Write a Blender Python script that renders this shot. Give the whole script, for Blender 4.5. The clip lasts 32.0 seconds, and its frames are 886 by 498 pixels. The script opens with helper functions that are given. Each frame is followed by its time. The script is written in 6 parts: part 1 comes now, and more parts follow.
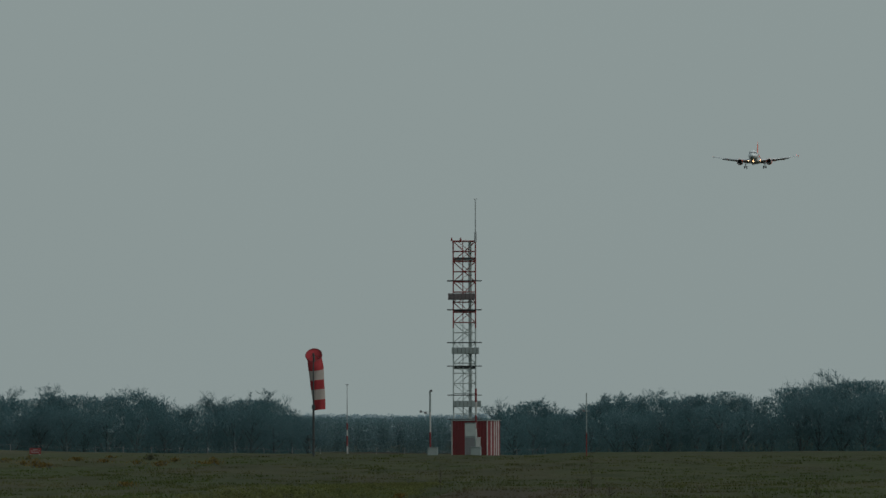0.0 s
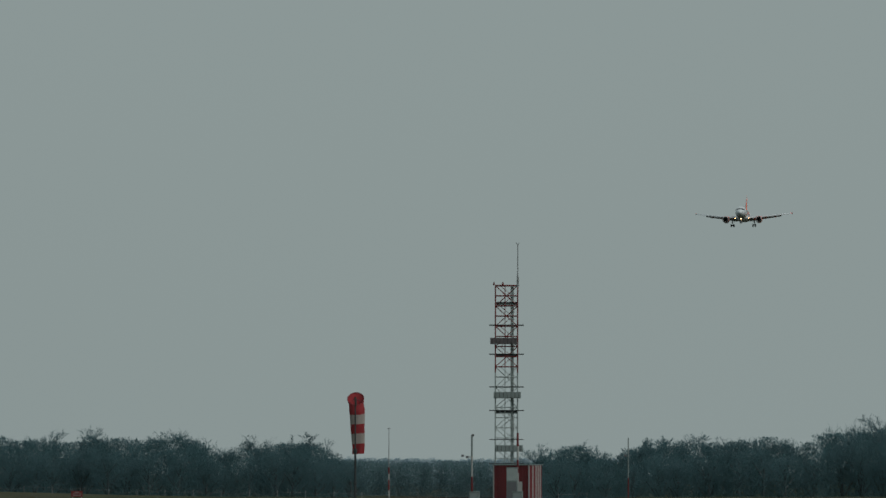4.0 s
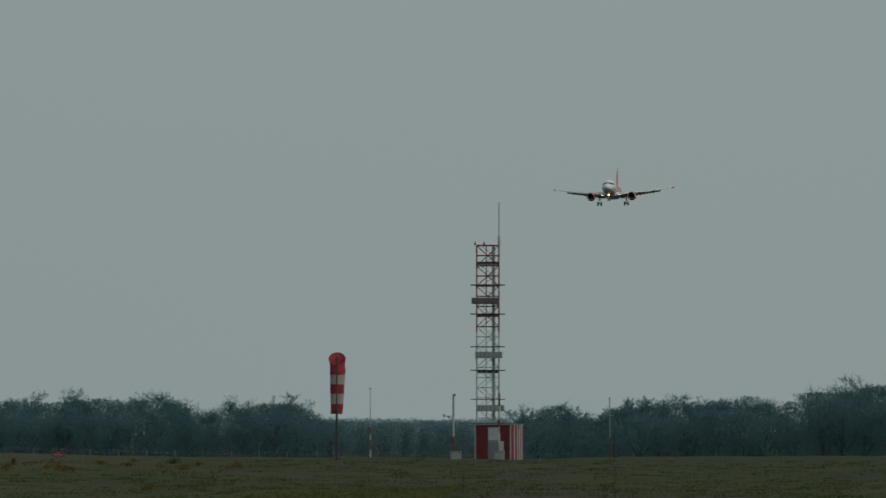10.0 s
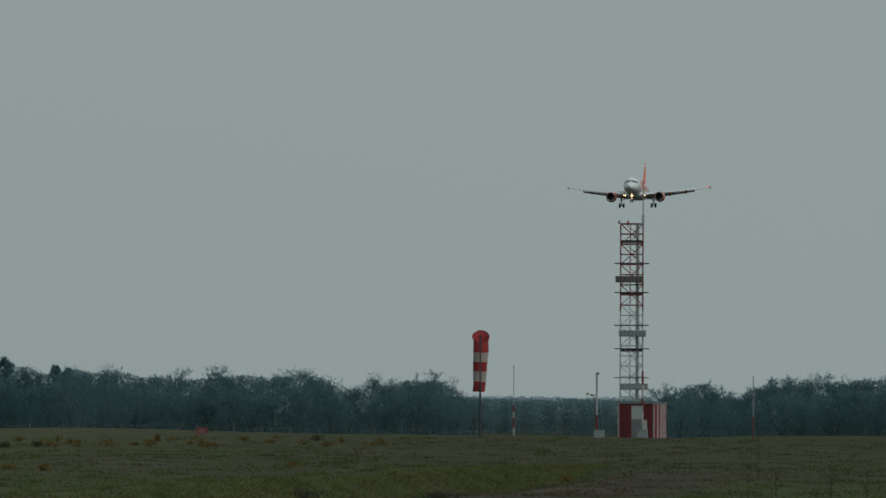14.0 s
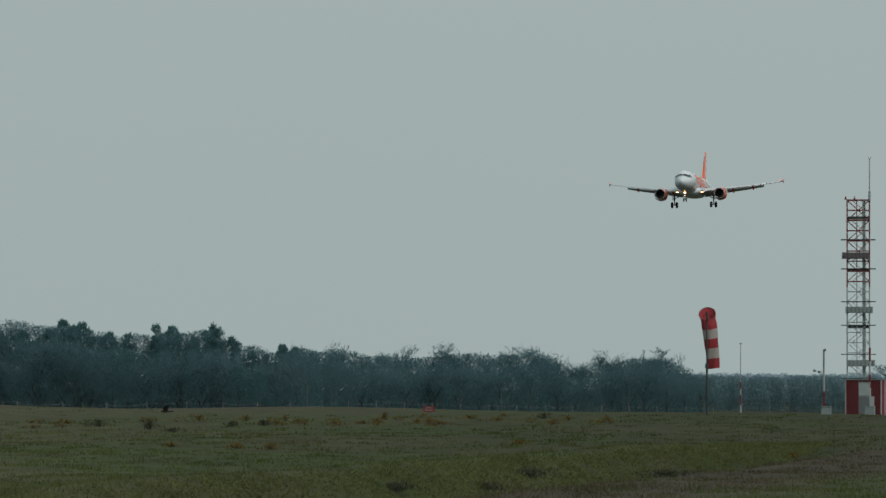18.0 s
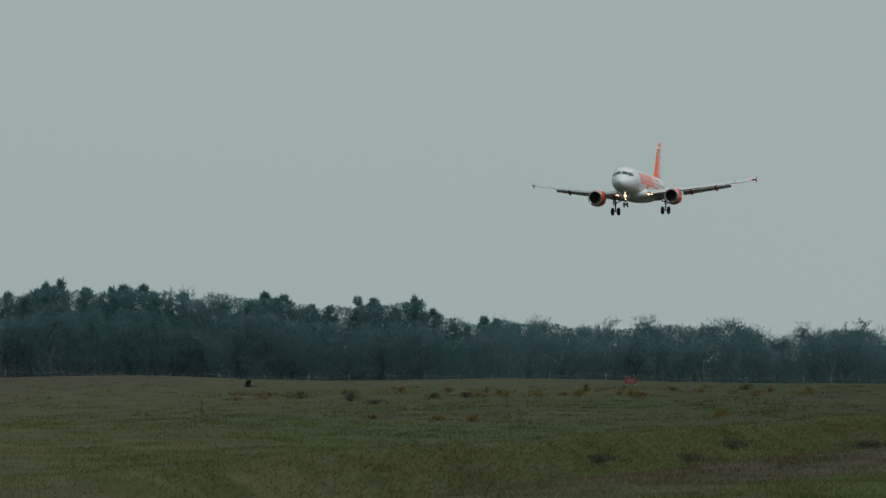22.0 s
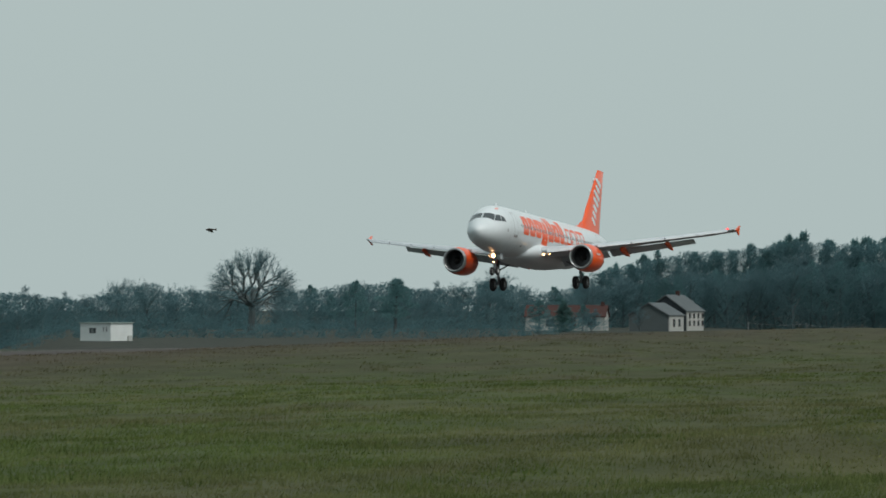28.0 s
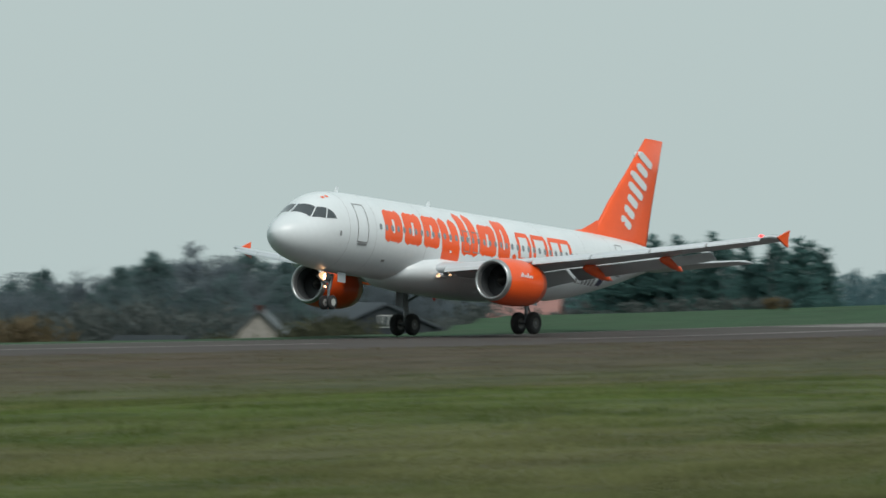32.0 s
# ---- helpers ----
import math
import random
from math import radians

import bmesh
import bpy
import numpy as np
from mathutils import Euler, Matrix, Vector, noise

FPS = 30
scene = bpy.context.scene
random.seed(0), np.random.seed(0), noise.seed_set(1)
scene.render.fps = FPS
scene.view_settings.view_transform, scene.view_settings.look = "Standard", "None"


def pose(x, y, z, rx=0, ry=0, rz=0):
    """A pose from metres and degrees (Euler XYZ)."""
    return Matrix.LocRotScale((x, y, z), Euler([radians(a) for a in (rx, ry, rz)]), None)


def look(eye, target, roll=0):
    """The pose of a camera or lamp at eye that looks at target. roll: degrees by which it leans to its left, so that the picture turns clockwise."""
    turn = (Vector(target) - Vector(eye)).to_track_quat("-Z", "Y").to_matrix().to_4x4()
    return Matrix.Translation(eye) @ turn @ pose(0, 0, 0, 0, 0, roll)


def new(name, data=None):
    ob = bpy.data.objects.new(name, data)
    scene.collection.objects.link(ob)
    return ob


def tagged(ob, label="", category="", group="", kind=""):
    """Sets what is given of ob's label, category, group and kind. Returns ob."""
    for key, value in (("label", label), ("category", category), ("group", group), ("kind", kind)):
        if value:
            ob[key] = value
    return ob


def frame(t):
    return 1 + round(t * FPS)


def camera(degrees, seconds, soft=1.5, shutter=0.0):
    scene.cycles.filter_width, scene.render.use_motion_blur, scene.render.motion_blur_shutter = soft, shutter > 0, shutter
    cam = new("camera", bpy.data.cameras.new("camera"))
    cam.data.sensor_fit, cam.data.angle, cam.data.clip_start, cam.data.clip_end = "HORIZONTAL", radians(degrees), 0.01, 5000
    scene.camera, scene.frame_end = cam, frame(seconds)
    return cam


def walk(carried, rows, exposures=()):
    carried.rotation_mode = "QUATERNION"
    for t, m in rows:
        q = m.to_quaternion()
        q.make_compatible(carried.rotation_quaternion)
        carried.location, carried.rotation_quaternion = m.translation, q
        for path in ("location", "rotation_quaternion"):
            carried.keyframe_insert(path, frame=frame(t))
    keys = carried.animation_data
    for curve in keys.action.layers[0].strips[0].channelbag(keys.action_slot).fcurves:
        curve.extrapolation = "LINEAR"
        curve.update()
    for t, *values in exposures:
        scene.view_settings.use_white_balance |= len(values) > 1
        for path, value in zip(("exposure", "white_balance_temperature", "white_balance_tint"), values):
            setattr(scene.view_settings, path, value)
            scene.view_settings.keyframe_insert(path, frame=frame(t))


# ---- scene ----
# ---- camera: one fixed standpoint, panned by hand ----
EYE_Z = 3.75
cam = camera(8.304, 32.0, soft=1.5, shutter=0.3)
PAN = [  # seconds, pan to the left, tilt, lean in degrees
    (0.0, 0.0020, 1.5990, -0.13),
    (0.5, -0.0273, 1.5789, -0.38),
    (1.0, -0.0998, 1.5105, -0.38),
    (1.5, -0.2323, 1.4737, -0.18),
    (2.0, -0.1604, 1.5110, -0.22),
    (2.5, 0.1233, 1.7146, -0.10),
    (3.0, 0.3441, 1.9560, 0.24),
    (3.5, 0.3801, 2.0159, 0.09),
    (5.5, 0.4857, 1.9153, 0.12),
    (6.0, 0.5951, 1.6392, 0.20),
    (6.5, 0.6616, 1.4218, 0.41),
    (7.0, 0.7263, 1.7327, 0.16),
    (7.5, 0.6609, 1.6669, -0.16),
    (8.0, -0.1735, 1.5939, -0.00),
    (8.5, 0.0876, 1.5933, -0.06),
    (9.0, -0.0844, 1.6798, -0.06),
    (9.5, -0.4199, 1.7156, -0.06),
    (10.0, 0.2228, 1.6382, -0.03),
    (10.5, 0.6390, 1.5834, -0.38),
    (11.0, 0.9165, 1.4723, -0.25),
    (11.5, 1.1278, 1.2167, -0.27),
    (12.0, 1.5513, 1.2828, -0.15),
    (12.5, 1.7044, 1.4350, 0.02),
    (13.0, 0.7225, 1.2416, 0.25),
    (13.5, 1.0673, 1.2496, 0.17),
    (14.0, 1.5755, 1.4284, 0.26),
    (14.5, 1.9930, 1.4506, 0.31),
    (15.0, 2.4028, 1.4993, 0.48),
    (15.5, 2.6424, 1.5176, 0.56),
    (17.5, 3.5822, 0.6699, 0.50),
    (18.0, 3.6964, 1.2151, 0.02),
    (18.5, 4.2475, 1.0561, 0.37),
    (19.0, 4.3640, 0.8901, 0.33),
    (19.5, 4.4722, 0.8847, -0.13),
    (20.0, 4.6581, 1.1971, -0.09),
    (20.5, 4.8142, 1.3732, -0.04),
    (21.0, 5.0326, 1.3039, 0.21),
    (21.5, 5.3045, 1.1789, 0.11),
    (22.0, 5.5870, 0.9511, -0.08),
    (22.5, 5.9273, 0.8029, -0.54),
    (23.0, 6.2758, 0.8842, -0.31),
    (23.5, 6.6676, 0.8086, -0.18),
    (24.0, 7.0388, 0.7156, -0.21),
    (24.5, 7.9442, 0.6650, -0.05),
    (26.5, 9.8241, 0.6574, 0.09),
    (27.0, 10.8365, 0.8551, -0.07),
    (27.5, 12.0384, 0.7632, 0.14),
    (28.0, 12.5548, 0.5021, 0.12),
    (28.5, 13.5665, 0.1221, 0.13),
    (29.0, 15.1345, -0.0511, -0.31),
    (29.5, 16.7653, -0.1329, -0.15),
    (30.0, 18.2115, 0.0222, -0.04),
    (30.5, 20.3455, 0.1262, -0.07),
    (31.0, 22.4384, 0.0871, -0.11),
    (31.2, 23.5762, 0.1145, -0.04),
    (31.3, 24.2683, 0.1122, -0.01),
    (31.4, 24.9076, 0.0915, -0.04),
    (31.5, 25.3566, 0.0776, -0.06),
    (31.6, 25.6641, 0.0802, -0.10),
    (31.7, 25.9404, 0.0812, -0.06),
    (31.8, 26.3966, 0.0786, 0.00),
    (31.9, 27.0357, 0.0753, 0.04),
    (32.0, 27.7523, 0.0998, 0.03),
]
walk(cam, [(t, pose(0, 0, EYE_Z, 90 + tilt, 0, pan) @ pose(0, 0, 0, 0, 0, lean)) for t, pan, tilt, lean in PAN],
     exposures=[(0, -0.06), (3, -0.04), (6, -0.08), (8, -0.05), (11, -0.03), (11.6, 0.05), (12, 0.13), (13, 0.10), (15, 0.06), (18, 0.42), (19.5, 0.41), (20.2, 0.34), (21, 0.17), (22, 0.40), (23, 0.64), (24, 0.70), (27, 0.72), (28, 0.72), (29, 1.14), (30, 1.10), (31, 0.95), (32, 0.88)])

# ---- world and sun: an even overcast sky ----
world = bpy.data.worlds.new("overcast_sky")
scene.world = world
world.use_nodes = True
wn, wl = world.node_tree.nodes, world.node_tree.links
sky = wn.new("ShaderNodeTexSky")
sky.sky_type, sky.sun_disc = "NISHITA", False
sky.sun_elevation, sky.sun_rotation = radians(48), radians(126)
sky.dust_density = 6.0
cloud = wn.new("ShaderNodeMixRGB")
cloud.inputs[0].default_value = 0.93
cloud.inputs[2].default_value = (2.75, 3.3, 3.27, 1)
cover = wn.new("ShaderNodeTexNoise")
cover.inputs["Scale"].default_value = 1.6
cover.inputs["Detail"].default_value = 3.0
veil = wn.new("ShaderNodeMapRange")
veil.inputs["To Min"].default_value, veil.inputs["To Max"].default_value = 0.93, 1.07
lift = wn.new("ShaderNodeVectorMath")
lift.operation = "SCALE"
wl.new(cover.outputs["Fac"], veil.inputs["Value"])
wl.new(sky.outputs[0], cloud.inputs[1])
wl.new(cloud.outputs[0], lift.inputs[0])
wl.new(veil.outputs[0], lift.inputs["Scale"])
wl.new(lift.outputs[0], wn["Background"].inputs[0])
wn["Background"].inputs[1].default_value = 0.1
sun = new("sun", bpy.data.lights.new("sun", "SUN"))
sun.data.energy, sun.data.angle, sun.data.color = 1.15, radians(25), (1.0, 0.97, 0.92)
sun.matrix_world = look((0, 0, 0), (-0.62, 0.46, -0.86))


# ---- materials ----
def mat(name, color, rough=0.6, metal=0.0, color2=None, scale=3.0, fine=40.0, bump=0.0, vary=0.0, coat=0.0, emit=0.0, island=False, stretch=(1, 1, 1), thin=0.0):
    """A surface with coarse and fine variation between two colours, fine relief and an uneven gloss."""
    m = bpy.data.materials.new(name)
    m.use_nodes = True
    n, l = m.node_tree.nodes, m.node_tree.links
    b = n["Principled BSDF"]
    color2 = color2 or tuple(c * 0.82 for c in color)
    tc, mp = n.new("ShaderNodeTexCoord"), n.new("ShaderNodeMapping")
    mp.inputs["Scale"].default_value = stretch
    l.new(tc.outputs["Object"], mp.inputs["Vector"])
    big, small = n.new("ShaderNodeTexNoise"), n.new("ShaderNodeTexNoise")
    for tex, s in ((big, scale), (small, fine)):
        tex.inputs["Scale"].default_value, tex.inputs["Detail"].default_value = s, 4.0
        l.new(mp.outputs[0], tex.inputs["Vector"])
    add = n.new("ShaderNodeMath")
    add.operation = "MULTIPLY_ADD"
    add.inputs[1].default_value = 0.45
    l.new(small.outputs["Fac"], add.inputs[0])
    l.new(big.outputs["Fac"], add.inputs[2])
    ramp = n.new("ShaderNodeMapRange")
    ramp.inputs["From Min"].default_value, ramp.inputs["From Max"].default_value = 0.45, 1.0
    l.new(add.outputs[0], ramp.inputs["Value"])
    mix = n.new("ShaderNodeMixRGB")
    mix.inputs[1].default_value, mix.inputs[2].default_value = (*color, 1), (*color2, 1)
    l.new(ramp.outputs[0], mix.inputs[0])
    out = mix.outputs[0]
    if vary:
        rnd = n.new("ShaderNodeNewGeometry").outputs["Random Per Island"] if island else n.new("ShaderNodeObjectInfo").outputs["Random"]
        hs, mr = n.new("ShaderNodeHueSaturation"), n.new("ShaderNodeMapRange")
        mr.inputs["To Min"].default_value, mr.inputs["To Max"].default_value = 1 - vary, 1 + vary
        l.new(rnd, mr.inputs["Value"])
        l.new(mr.outputs[0], hs.inputs["Value"])
        l.new(out, hs.inputs["Color"])
        out = hs.outputs[0]
    l.new(out, b.inputs["Base Color"])
    rr = n.new("ShaderNodeMapRange")
    rr.inputs["To Min"].default_value, rr.inputs["To Max"].default_value = max(rough - 0.08, 0.02), min(rough + 0.1, 1)
    l.new(small.outputs["Fac"], rr.inputs["Value"])
    l.new(rr.outputs[0], b.inputs["Roughness"])
    b.inputs["Metallic"].default_value = metal
    b.inputs["Coat Weight"].default_value = coat
    if bump:
        bp = n.new("ShaderNodeBump")
        bp.inputs["Strength"].default_value, bp.inputs["Distance"].default_value = bump, 0.05
        l.new(small.outputs["Fac"], bp.inputs["Height"])
        l.new(bp.outputs[0], b.inputs["Normal"])
    if thin:
        tl, mx = n.new("ShaderNodeBsdfTranslucent"), n.new("ShaderNodeMixShader")
        mx.inputs[0].default_value = thin
        l.new(out, tl.inputs["Color"])
        l.new(b.outputs[0], mx.inputs[1])
        l.new(tl.outputs[0], mx.inputs[2])
        l.new(mx.outputs[0], n["Material Output"].inputs["Surface"])
        b.inputs["Specular IOR Level"].default_value = 0.1
    if emit:
        b.inputs["Emission Color"].default_value, b.inputs["Emission Strength"].default_value = (*color, 1), emit
    return m


WHITE = mat("white_aircraft_paint", (0.66, 0.71, 0.735), 0.32, color2=(0.59, 0.64, 0.665), scale=0.5, fine=5, coat=0.12)
ORANGE = mat("orange_aircraft_paint", (0.86, 0.10, 0.012), 0.32, color2=(0.76, 0.085, 0.012), scale=0.7, fine=8, coat=0.3)
WINGGREY = mat("grey_wing_paint", (0.52, 0.565, 0.6), 0.42, color2=(0.44, 0.48, 0.51), scale=0.6, fine=6)
METAL = mat("bare_aluminium", (0.46, 0.48, 0.49), 0.4, 0.9, scale=2)
DARKMETAL = mat("dark_exhaust_metal", (0.10, 0.095, 0.09), 0.45, 0.8, scale=3)
GLASS = mat("dark_cockpit_glass", (0.055, 0.066, 0.074), 0.1, scale=2, coat=0.5)
CABIN = mat("cabin_window_glass", (0.24, 0.27, 0.29), 0.15, scale=4)
DUCT = mat("dark_intake_lining", (0.055, 0.062, 0.066), 0.5, scale=3)
FLAGBLUE = mat("dark_flag_blue", (0.03, 0.035, 0.09), 0.4, scale=3)
PANELLINE = mat("faint_panel_joint", (0.46, 0.49, 0.51), 0.6, scale=2)
NAVLAMP = mat("red_tip_lamp_glow", (1.0, 0.03, 0.03), 0.3, emit=1.6)
SEAM = mat("panel_seam", (0.22, 0.23, 0.24), 0.6)
RUBBER = mat("tyre_rubber", (0.022, 0.022, 0.023), 0.85, scale=8, bump=0.2)
STRUT = mat("gear_strut_paint", (0.17, 0.18, 0.19), 0.4, 0.3, scale=6)
FAN = mat("fan_blades", (0.05, 0.052, 0.056), 0.35, 0.6, scale=6)
LAMPWARM = mat("landing_light_glow", (1.0, 0.55, 0.27), 0.3, emit=7.0)
NAVRED = mat("red_beacon_glass", (0.30, 0.03, 0.02), 0.3, emit=0.05)
REDP = mat("red_mast_paint", (0.176, 0.016, 0.021), 0.5, color2=(0.120, 0.014, 0.018), scale=1.5, fine=14)
WHITEP = mat("white_mast_paint", (0.368, 0.384, 0.376), 0.5, color2=(0.320, 0.336, 0.328), scale=1.5, fine=14)
GALV = mat("galvanised_steel", (0.36, 0.38, 0.39), 0.45, 0.6, color2=(0.27, 0.29, 0.30), scale=2, fine=20)
DARKPOLE = mat("dark_painted_pole", (0.030, 0.038, 0.040), 0.6, scale=3)
REDCLOTH = mat("red_sock_fabric", (0.27, 0.022, 0.028), 0.9, color2=(0.20, 0.02, 0.025), scale=2, fine=30, bump=0.2)
WHITECLOTH = mat("white_sock_fabric", (0.32, 0.29, 0.27), 0.9, color2=(0.26, 0.235, 0.22), scale=2, fine=30, bump=0.2)
# Distance haze is mixed into these bark, twig, needle and undergrowth colours.
BARK = mat("haze_tinted_bark", (0.078, 0.101, 0.104), 0.95, color2=(0.057, 0.076, 0.081), scale=1.5, fine=10, bump=0.5, vary=0.2)
TWIG = mat("haze_tinted_winter_twigs", (0.138, 0.224, 0.246), 0.95, color2=(0.114, 0.192, 0.213), scale=0.15, fine=1.2, vary=0.12, thin=0.65)
NEEDLE = mat("haze_tinted_pine_needles", (0.128, 0.245, 0.253), 0.9, color2=(0.105, 0.210, 0.219), scale=0.3, fine=2, vary=0.10, thin=0.65)
SCRUB = mat("haze_tinted_undergrowth", (0.113, 0.207, 0.227), 0.95, color2=(0.098, 0.183, 0.202), scale=0.15, fine=1.2, vary=0.08, island=True, thin=0.65)
FIRN = mat("haze_tinted_fir_needles", (0.117, 0.225, 0.214), 0.9, color2=(0.089, 0.179, 0.174), scale=0.5, fine=3, vary=0.12, thin=0.65)
BUSHM = mat("dark_scrub_leaves", (0.081, 0.084, 0.051), 0.95, color2=(0.054, 0.059, 0.041), scale=0.4, fine=3, vary=0.3, island=True, thin=0.35)
GORSE = mat("gorse_flowers", (0.19, 0.120, 0.026), 0.9, color2=(0.060, 0.058, 0.030), scale=1.5, fine=7, vary=0.4, island=True, thin=0.3)
# Lifted, bluish colour holds the haze over the wood round the houses.
MIDWOOD = mat("haze_blue_grey_wood", (0.142, 0.169, 0.184), 0.95, color2=(0.110, 0.149, 0.167), scale=0.12, fine=1.2, vary=0.10, island=True, thin=0.6)
PANELDARK = mat("dark_weathered_panel", (0.115, 0.100, 0.105), 0.6, color2=(0.085, 0.075, 0.080), scale=2, fine=12)
# The valley woods carry aerial haze in their base colour.
HAZEWOOD = mat("haze_tinted_valley_woods", (0.165, 0.265, 0.285), 0.95, color2=(0.145, 0.24, 0.26), scale=0.05, fine=0.6, vary=0.08, island=True, thin=0.6)
STALK = mat("dry_brown_stalks", (0.050, 0.040, 0.028), 0.95, color2=(0.036, 0.030, 0.022), scale=2, fine=12)
TUSSOCK = mat("dark_green_tussocks", (0.058, 0.099, 0.024), 0.95, color2=(0.088, 0.109, 0.034), scale=0.5, fine=3, vary=0.25, island=True, thin=0.4)
NEARTWIG = mat("blue_grey_near_twigs", (0.192, 0.226, 0.250), 0.95, color2=(0.151, 0.185, 0.208), scale=0.15, fine=1.2, vary=0.14, thin=0.6)
NEARPINE = mat("teal_near_needles", (0.154, 0.222, 0.220), 0.9, color2=(0.118, 0.183, 0.186), scale=0.3, fine=2, vary=0.12, thin=0.6)
ROOFSLATE = mat("slate_roof", (0.088, 0.104, 0.11), 0.8, color2=(0.066, 0.080, 0.088), scale=0.8, fine=7, bump=0.2)
ROOFTILE = mat("clay_tile_roof", (0.066, 0.034, 0.031), 0.9, color2=(0.049, 0.031, 0.029), scale=0.8, fine=5, bump=0.3)
PINKTILE = mat("faded_pink_tiles", (0.292, 0.150, 0.132), 0.85, color2=(0.216, 0.120, 0.110), scale=0.8, fine=5, bump=0.3)
RENDERW = mat("white_house_render", (0.40, 0.41, 0.39), 0.9, color2=(0.30, 0.31, 0.30), scale=0.5, fine=5, bump=0.1)
STONE = mat("pale_rubble_stone", (0.34, 0.32, 0.29), 0.9, color2=(0.18, 0.17, 0.16), scale=1.6, fine=4, bump=0.5)
# House render with a gable's shade put into its colour.
SHADEWALL = mat("shaded_gable_render", (0.068, 0.086, 0.090), 0.9, color2=(0.053, 0.067, 0.070), scale=0.5, fine=5, bump=0.1)
SLATEWALL = mat("dark_slate_cladding", (0.036, 0.043, 0.049), 0.7, color2=(0.023, 0.029, 0.034), scale=1.0, fine=8)
BANKM = mat("tangled_bank_growth", (0.133, 0.155, 0.054), 0.95, color2=(0.096, 0.099, 0.042), scale=0.3, fine=2, vary=0.3, island=True, thin=0.4)
HEDGEM = mat("brown_winter_hedge", (0.115, 0.132, 0.126), 0.95, color2=(0.088, 0.103, 0.103), scale=0.3, fine=2, vary=0.2, island=True, thin=0.4)
OCHREM = mat("ochre_winter_leaves", (0.150, 0.118, 0.070), 0.95, color2=(0.105, 0.085, 0.056), scale=0.4, fine=2, vary=0.2, island=True, thin=0.4)
# Palest, bluest wood colour: the haze of the horizon is painted in.
FARM = mat("haze_tinted_far_woods", (0.347, 0.460, 0.522), 0.95, color2=(0.297, 0.396, 0.455), scale=0.02, fine=0.3, vary=0.08, island=True, thin=0.5)
# A second white, slightly bluer than the other mast white.
MASTW = mat("bluish_white_paint", (0.348, 0.405, 0.403), 0.55, color2=(0.261, 0.307, 0.304), scale=1.5, fine=14)
MASTR = mat("weathered_red_paint", (0.19, 0.022, 0.022), 0.55, color2=(0.13, 0.02, 0.02), scale=1.5, fine=14)
CABG = mat("grey_green_cabinet", (0.225, 0.273, 0.273), 0.6, color2=(0.180, 0.222, 0.220), scale=2, fine=12)
DARKSLATE = mat("dark_blue_slate", (0.062, 0.075, 0.086), 0.9, color2=(0.046, 0.056, 0.066), scale=1.0, fine=8)
HUTW = mat("white_hut_panels", (0.607, 0.645, 0.644), 0.6, color2=(0.508, 0.542, 0.539), scale=0.8, fine=8)
HUTROOF = mat("greenish_hut_roof", (0.24, 0.30, 0.28), 0.6, scale=1)
FEATHER = mat("dark_feathers", (0.06, 0.055, 0.05), 0.8, scale=6)
RUNPAINT = mat("runway_white_paint", (0.21, 0.195, 0.185), 0.7, color2=(0.13, 0.12, 0.115), scale=0.6, fine=5)

# ---- plan: the runway's line, and the lie of the land ----
RUN_X, RUN_Y, RUN_K = -132.6, 332.95, 0.1229   # a point of the centreline and its lean from +y
RUN_N = Vector((1, -RUN_K, 0)).normalized()    # square to the runway, towards the camera


def off_runway(x, y):
    return (x - RUN_X - RUN_K * (y - RUN_Y)) / math.sqrt(1 + RUN_K * RUN_K)


def step(a, b, v):
    v = min(max((v - a) / (b - a), 0.0), 1.0)
    return v * v * (3 - 2 * v)


def ditch_off(x, y):
    return (x + 15 - 0.108 * (y - 149)) / 1.006


def dip(x, y):
    """The land falls away beyond the mast and the end of the runway."""
    az = math.atan2(-x, y)
    return -2.4 * step(570, 900, y) * (1 - step(0.140, 0.176, az)) - 0.5 * step(498, 560, y) * math.exp(-((az + 0.008) / 0.013) ** 2)


